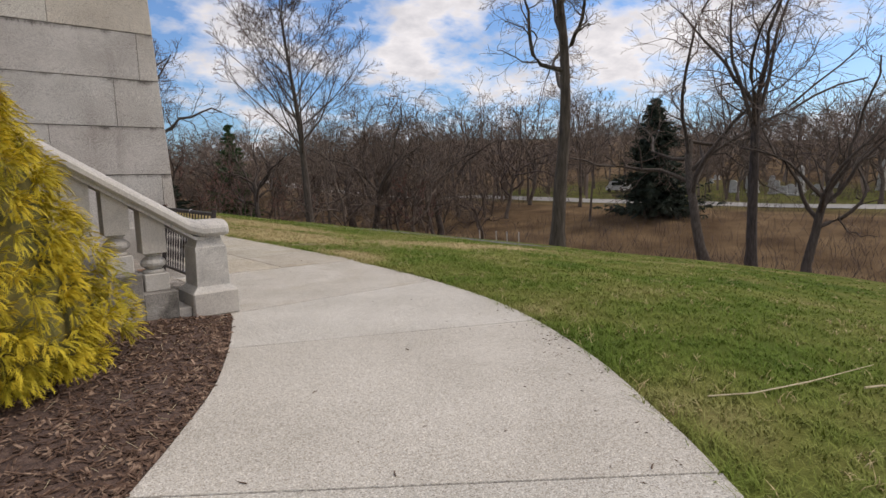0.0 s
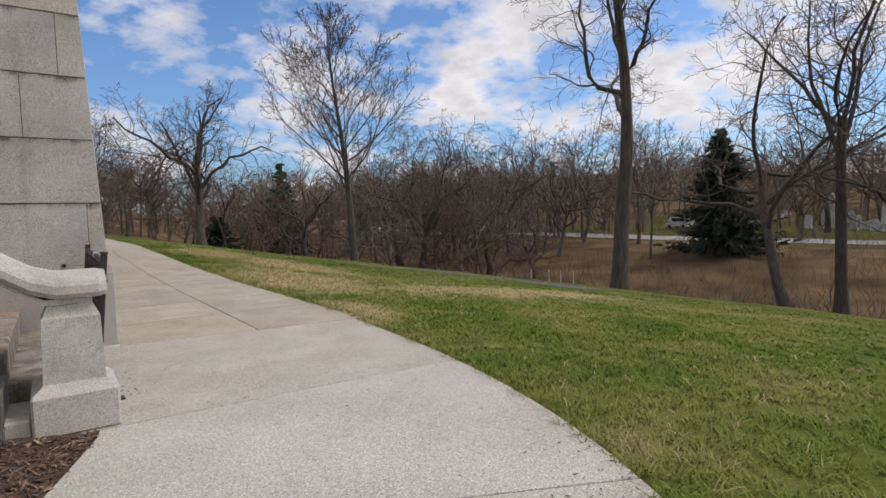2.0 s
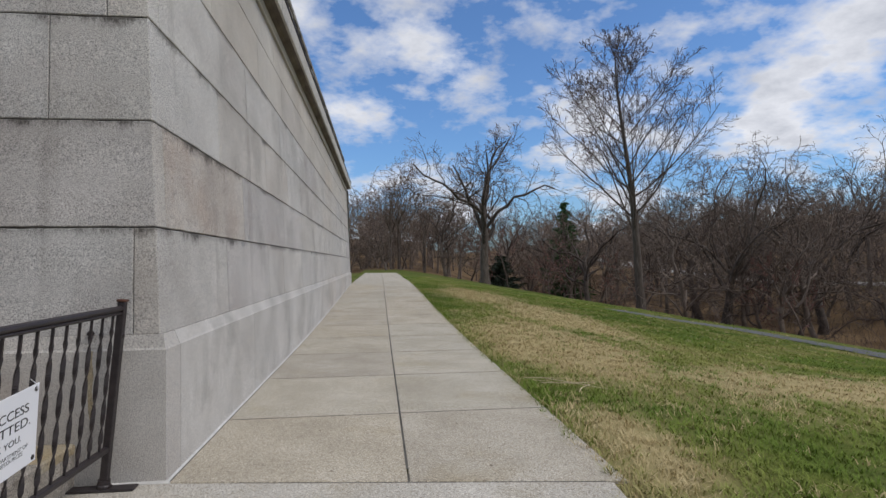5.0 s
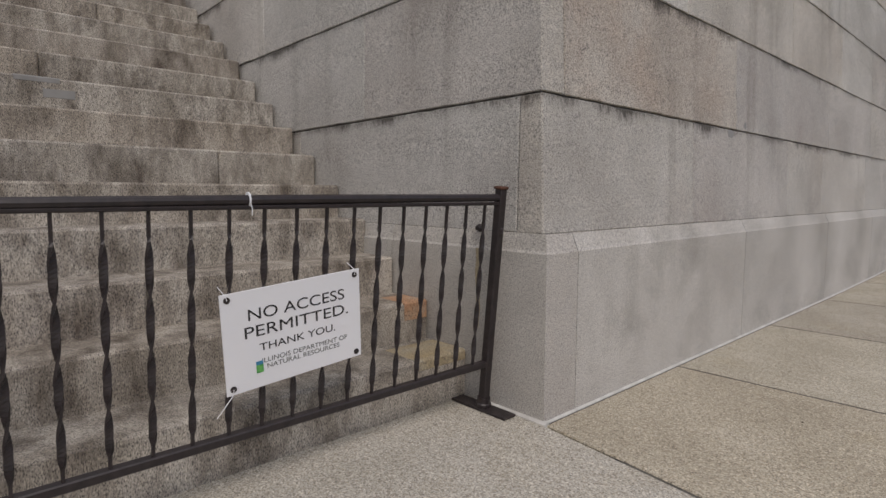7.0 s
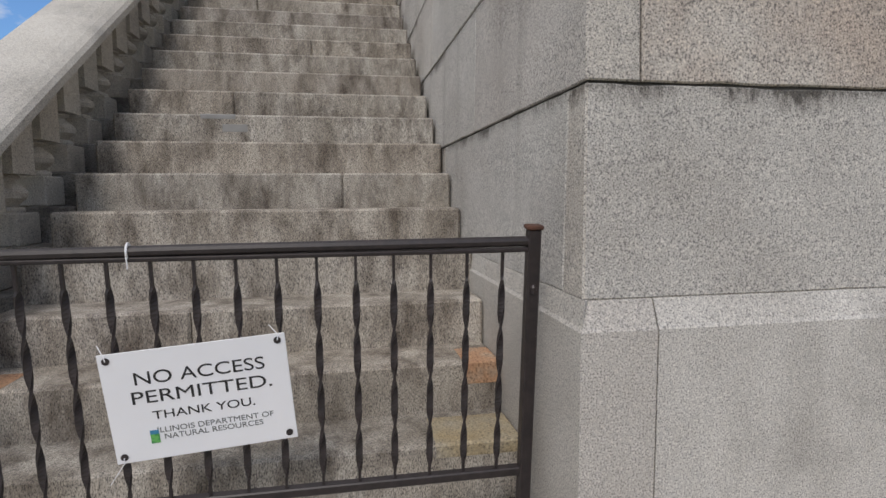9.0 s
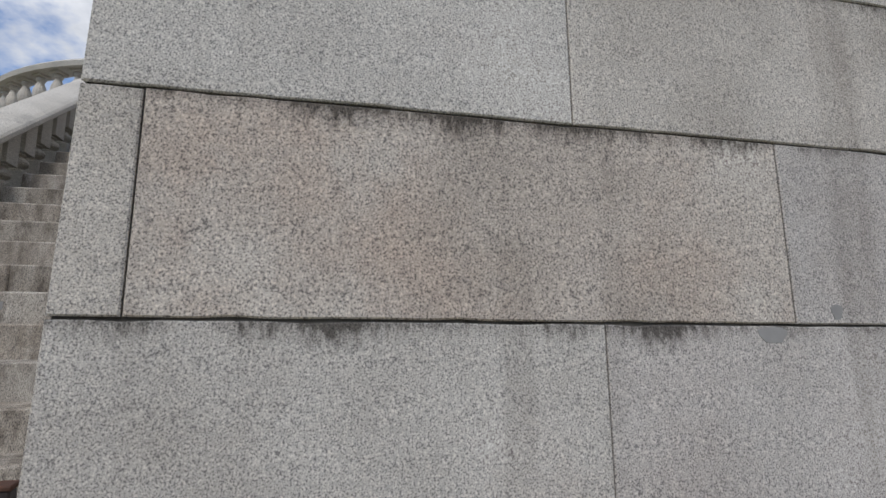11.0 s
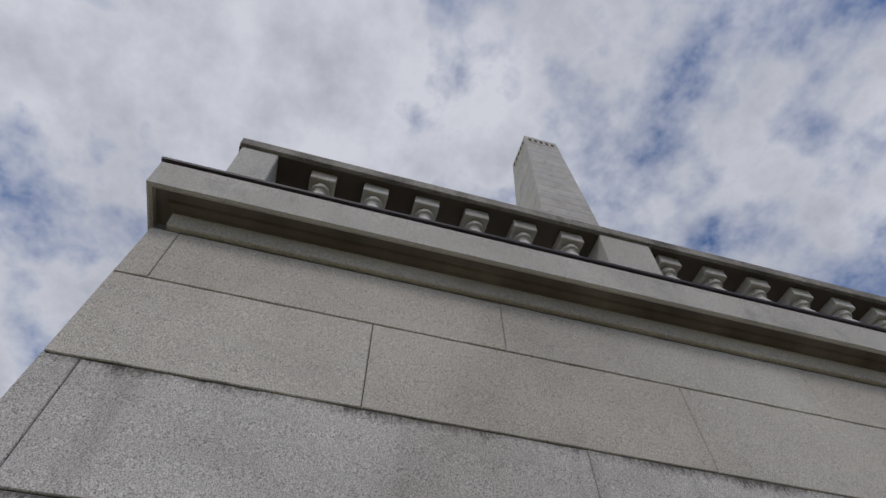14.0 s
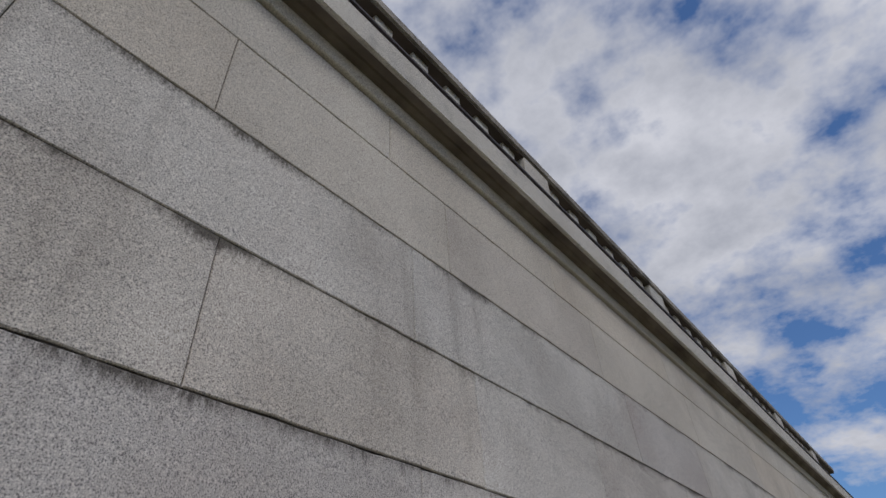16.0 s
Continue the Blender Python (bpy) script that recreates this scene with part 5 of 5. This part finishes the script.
def conifer(name, label, at, height, width, mat, seed, whorls=26):
    rng = random.Random(seed)
    t = thing(name, label, "tree", at=at)
    part("trunk", tube([(0, 0, -0.2), (0.05, 0, height * 0.5), (0, 0, height * 0.97)], [width * 0.045, width * 0.028, 0.02], 8), BARK, t)
    vs, fs = [], []
    for k in range(whorls * 9):
        f = 0.05 + 0.94 * rng.random()
        a = rng.uniform(0, 6.28)
        ln = width * 0.5 * (1 - f) ** 0.85 * rng.uniform(0.35, 1.2) + 0.25
        p = Vector((0, 0, height * f))
        d = Vector((math.cos(a), math.sin(a), rng.uniform(-0.45, 0.1)))
        for s in range(12):
            g = 0.15 + 0.85 * s / 11
            q = p + d * ln * g + Vector((0, 0, 0.16 * ln * g * g))
            for c in range(5):
                o = Vector((rng.gauss(0, 1), rng.gauss(0, 1), rng.gauss(-0.35, 0.6))).normalized()
                w = (0.16 + 0.1 * ln * (1.1 - g)) * rng.uniform(0.7, 1.4)
                tip = q + (o + d * 0.4) * w * 1.5
                side = o.cross(d).normalized() * w * 0.28
                b = len(vs)
                vs += [q - side, q + side, tip + side * 0.5, tip - side * 0.5]
                fs.append((b, b + 1, b + 2, b + 3))
    part("foliage", (vs, fs), mat, t)
    return t


conifer("conifer", "dark spreading spruce on the far bank", spot(58.6, 25.7), 13.5, 12.5, NEEDLE, 2, 30)
conifer("conifer", "green pine top among bare trees", spot(27.5, 74.0), 14.5, 8.0, NEEDLE_LIGHT, 4)
conifer("conifer", "low dark evergreen beneath the oak", spot(15.0, 60.0), 4.0, 5.0, NEEDLE, 6, 12)


# ---- roads, stones and a van across the valley ----
def strip(name, pts, width, mat, label, category, lift=0.04):
    vs, fs = [], []
    for k, (x, y) in enumerate(pts):
        xa, ya = pts[max(k - 1, 0)]
        xb, yb = pts[min(k + 1, len(pts) - 1)]
        d = Vector((xb - xa, yb - ya)).normalized()
        for s in (-1, 0, 1):
            u, v = x - d.y * s * width / 2, y + d.x * s * width / 2
            vs.append((u, v, land(u, v) + lift))
        if k:
            b = 3 * k
            fs += [(b - 3, b - 2, b + 1, b), (b - 2, b - 1, b + 2, b + 1)]
    return tagged(part(name, (vs, fs), mat), label, category, kind="structure")


strip("road", [(84 - 0.14 * t + 3 * math.sin(t * 0.03), -60 + t) for t in range(0, 190, 3)], 5.0, ROAD, "pale cemetery road crossing the far bank", "road", 0.08)
strip("road", [(6.5 + 9.0 * math.sin(t), 13.5 + 9.0 * math.cos(t) * (1 if t < 1.57 else 2.2)) for t in np.arange(0.6, 2.0, 0.05)], 2.4, ASPHALT, "dark asphalt path below the lawn", "path", 0.02)


def headstone(x, y, h, w, shape):
    t = thing("headstone", "pale upright cemetery headstone on the far bank", "headstone", group="headstones on the bank", at=(x, y, land(x, y) - 0.05))
    if shape:
        part("shaft", ([(sx * w * 0.5, sy * w * 0.5, 0.3) for sx, sy in ((-1, -1), (1, -1), (1, 1), (-1, 1))] + [(sx * w * 0.28, sy * w * 0.28, h) for sx, sy in ((-1, -1), (1, -1), (1, 1), (-1, 1))] + [(0, 0, h + 0.3)], [(i, (i + 1) % 4, 4 + (i + 1) % 4, 4 + i) for i in range(4)] + [(4, 5, 8), (5, 6, 8), (6, 7, 8), (7, 4, 8)]), STONE_WHITE, t)
    else:
        prof = [(-w / 2, 0.25), (w / 2, 0.25), (w / 2, h * 0.8)] + [(w / 2 * math.cos(a), h * 0.8 + h * 0.2 * math.sin(a)) for a in np.linspace(0.2, math.pi - 0.2, 6)] + [(-w / 2, h * 0.8)]
        part("tablet", sweep(prof, [lambda a, b, d=d: (d, a, b) for d in (-0.12, 0.12)]), STONE_WHITE, t)
    part("base", cbox(-w * 0.5, w * 0.5, -w * 0.65, w * 0.65, 0, 0.32, 0.03), STONE_WHITE, t)


def build_headstones():
    rng = random.Random(12)
    for k in range(26):
        x, y = rng.uniform(90, 112), rng.uniform(8, 44)
        headstone(x, y, rng.uniform(1.0, 2.0), rng.uniform(0.7, 1.3), False)
    for x, y, h in ((92, 27.5, 5.0), (95, 22, 4.0), (99, 31, 3.5), (104, 14, 4.5)):
        headstone(x, y, h, 1.0, True)


build_headstones()


def build_van():
    x, y = 82.0, 45.0
    v = thing("van", "white van parked by the cemetery road", "van", at=(x, y, land(x, y) + 0.1))
    v.rotation_euler[2] = 1.3
    prof = [(-2.3, 0.35), (2.3, 0.35), (2.35, 0.9), (1.9, 1.05), (1.3, 1.75), (1.1, 1.9), (-2.25, 1.95), (-2.35, 1.7)]
    part("body", sweep(prof, [lambda a, b, d=d: (a, d, b) for d in (-0.9, 0.9)]), VAN_PAINT, v)
    for sy in (-1, 1):
        part("window", cbox(-1.9, 0.9, sy * 0.905 - 0.01, sy * 0.905 + 0.01, 1.15, 1.65, 0.005), DARK_GLASS, v)
        for sx in (-1.5, 1.5):
            w = lathe([(0.2, -0.1), (0.33, -0.1), (0.34, 0.0), (0.33, 0.1), (0.2, 0.1)], 16)
            part("wheel", ([(p[0] + sx, p[2] + sy * 0.82, p[1] + 0.33) for p in w[0]], w[1]), TYRE, v)


build_van()
for k, (x, y) in enumerate(((34.5, 27.6), (34.9, 26.6), (35.3, 25.6), (34.0, 29.2))):
    st = thing("stake", "thin white marker stake standing in the valley", "stake", group="white marker stakes", at=(x, y, land(x, y) - 0.1))
    part("rod", tube([(0, 0, 0), (0.03 * (k % 3 - 1), 0.06 * (k % 2), 2.2)], 0.045, 6), STONE_WHITE, st)


# ---- grass, leaf litter and twigs ----
def build_grass():
    rng = np.random.default_rng(5)

    def blades(count, tall, name, mat, label, keep, tuft=9, tries=3):
        c = count // tuft
        y = rng.uniform(-10.5, 30, c * tries)
        s = rng.exponential(3.6, c * tries) + rng.uniform(-0.05, 0.0, c * tries)
        ok = (s < 15) & keep(s, y)
        y, s = y[ok][:c], s[ok][:c]
        n = len(y) * tuft
        y = np.repeat(y, tuft) + rng.normal(0, 0.035, n)
        s = np.repeat(s, tuft) + rng.normal(0, 0.035, n)
        s = np.maximum(s, -0.05)
        x = np.array([edge_x(v) for v in y]) + s
        z = np.array([land(a, b) for a, b in zip(x, y)]) - 0.004
        h = tall * rng.uniform(0.4, 1.1, n) * (1 + 0.5 * np.exp(-np.maximum(s, 0) / 0.15))
        t = rng.uniform(0, 2 * np.pi, n)
        lean = rng.uniform(0.5, 2.2, n)
        w = rng.uniform(0.0022, 0.0042, n) * (1 + 0.12 * np.maximum(s, 0))
        p = np.stack([x, y, z], 1)
        side = np.stack([-np.sin(t), np.cos(t), np.zeros(n)], 1) * w[:, None]
        tip = p + np.stack([np.cos(t) * lean * h, np.sin(t) * lean * h, h], 1)
        mid = p + np.stack([np.cos(t) * lean * h * 0.3, np.sin(t) * lean * h * 0.3, h * 0.6], 1)
        v = np.stack([p - side, p + side, mid + side * 0.8, mid - side * 0.8, tip], 1).reshape(-1, 3)
        k = np.arange(n) * 5
        quads = np.stack([k, k + 1, k + 2, k + 3], 1)
        tris = np.stack([k + 3, k + 2, k + 4], 1)
        me = bpy.data.meshes.new(name)
        me.from_pydata(v.tolist(), [], quads.tolist() + tris.tolist())
        me.materials.append(mat)
        tagged(new(name, me), label, "grass", kind="stuff")

    def patch(s, y):
        return np.array([dryness(edge_x(v) + u, v) for u, v in zip(s, y)])
    blades(270000, 0.052, "grass", GRASS, "short spring lawn grass, patchy green", lambda s, y: rng.uniform(0, 1, len(s)) > 0.95 * patch(s, y))
    blades(64000, 0.05, "dry_grass", TAN_GRASS, "dry straw-coloured grass among the green", lambda s, y: patch(s, y) + 0.07 > rng.uniform(0, 1, len(s)), tries=9)


build_grass()


def build_litter():
    rng = random.Random(15)
    vs, fs = [], []
    for k in range(330):
        if k >= 170:
            y = -2.05 + abs(rng.gauss(0, 0.3))
            s = -0.3 - edge_x(y) + rng.gauss(0.0, 0.11)
        elif k < 125:
            y = rng.gauss(-5.6, 0.9)
            s = -abs(rng.gauss(0, 0.22)) - 0.01
        else:
            y, s = rng.uniform(-8, 1), -rng.uniform(0.05, 2.2)
        x = edge_x(y) + s
        m = pose(x, y, 0.003, rng.gauss(0, 8), rng.gauss(0, 8), rng.uniform(0, 360))
        ln, wd = rng.uniform(0.004, 0.018), rng.uniform(0.0015, 0.005)
        b = len(vs)
        vs += [m @ Vector(q) for q in ((-ln, 0, 0), (0, -wd, 0.002), (ln, 0, 0.001), (0, wd, 0.003), (0, 0, -0.002))]
        fs += [(b, b + 1, b + 2, b + 3), (b, b + 4, b + 1), (b + 1, b + 4, b + 2), (b + 2, b + 4, b + 3), (b + 3, b + 4, b)]
    tagged(part("leaf_litter", (vs, fs), LEAF_DRY), "dark leaf crumbs and twig bits along the path edge", "litter", kind="stuff")


build_litter()


def stalk(pts, r, label, mat=STRAW, name="straw_stalk"):
    t = thing(name, label, "stalk", at=pts[0])
    o = Vector(pts[0])
    part("stem", tube([Vector(p) - o for p in pts], [r] * (len(pts) - 1) + [r * 0.4], 5), mat, t)


def on_lawn(x, y, h=0.05):
    return (x, y, land(x, y) + h)


stalk([on_lawn(0.92, -6.93), on_lawn(1.19, -7.07), on_lawn(1.75, -7.19), on_lawn(2.70, -7.33, 0.08)], 0.005, "long dry straw stalk lying on the grass")
stalk([on_lawn(2.03, -7.43), on_lawn(2.23, -7.48), on_lawn(2.38, -7.54)], 0.008, "broken pale straw clump lying on the grass")
for pts in (((2.68, 2.3), (2.85, 2.2), (3.1, 2.1)), ((2.75, 2.18), (2.95, 1.98), (3.2, 1.8)), ((2.85, 2.3), (3.05, 2.0), (3.3, 1.62)), ((3.25, 1.95), (3.1, 1.75), (2.98, 1.5)), ((2.8, 2.05), (3.1, 1.95), (3.4, 1.95))):
    stalk([on_lawn(x, y, 0.05 + 0.015 * k) for k, (x, y) in enumerate(pts)], 0.0045, "bent dry straw stalk lying on the lawn edge")
stalk([(-3.0, -5.1, 0.09), (-2.75, -4.95, 0.075), (-2.45, -4.72, 0.08)], 0.007, "pale dry stick lying on the mulch")
for x, y, a in ((0.0, -7.1, 20), (-0.9, -6.35, 60), (-1.45, -5.95, 120), (-0.7, -5.2, 30), (0.25, -4.9, 80)):
    m = pose(x, y, 0.004, 0, 0, a)
    stalk([m @ Vector((-0.025, 0, 0)), m @ Vector((0.0, 0.003, 0.001)), m @ Vector((0.025, 0, 0))], 0.0035, "short dark twig lying on the path", LEAF_DRY, "twig")
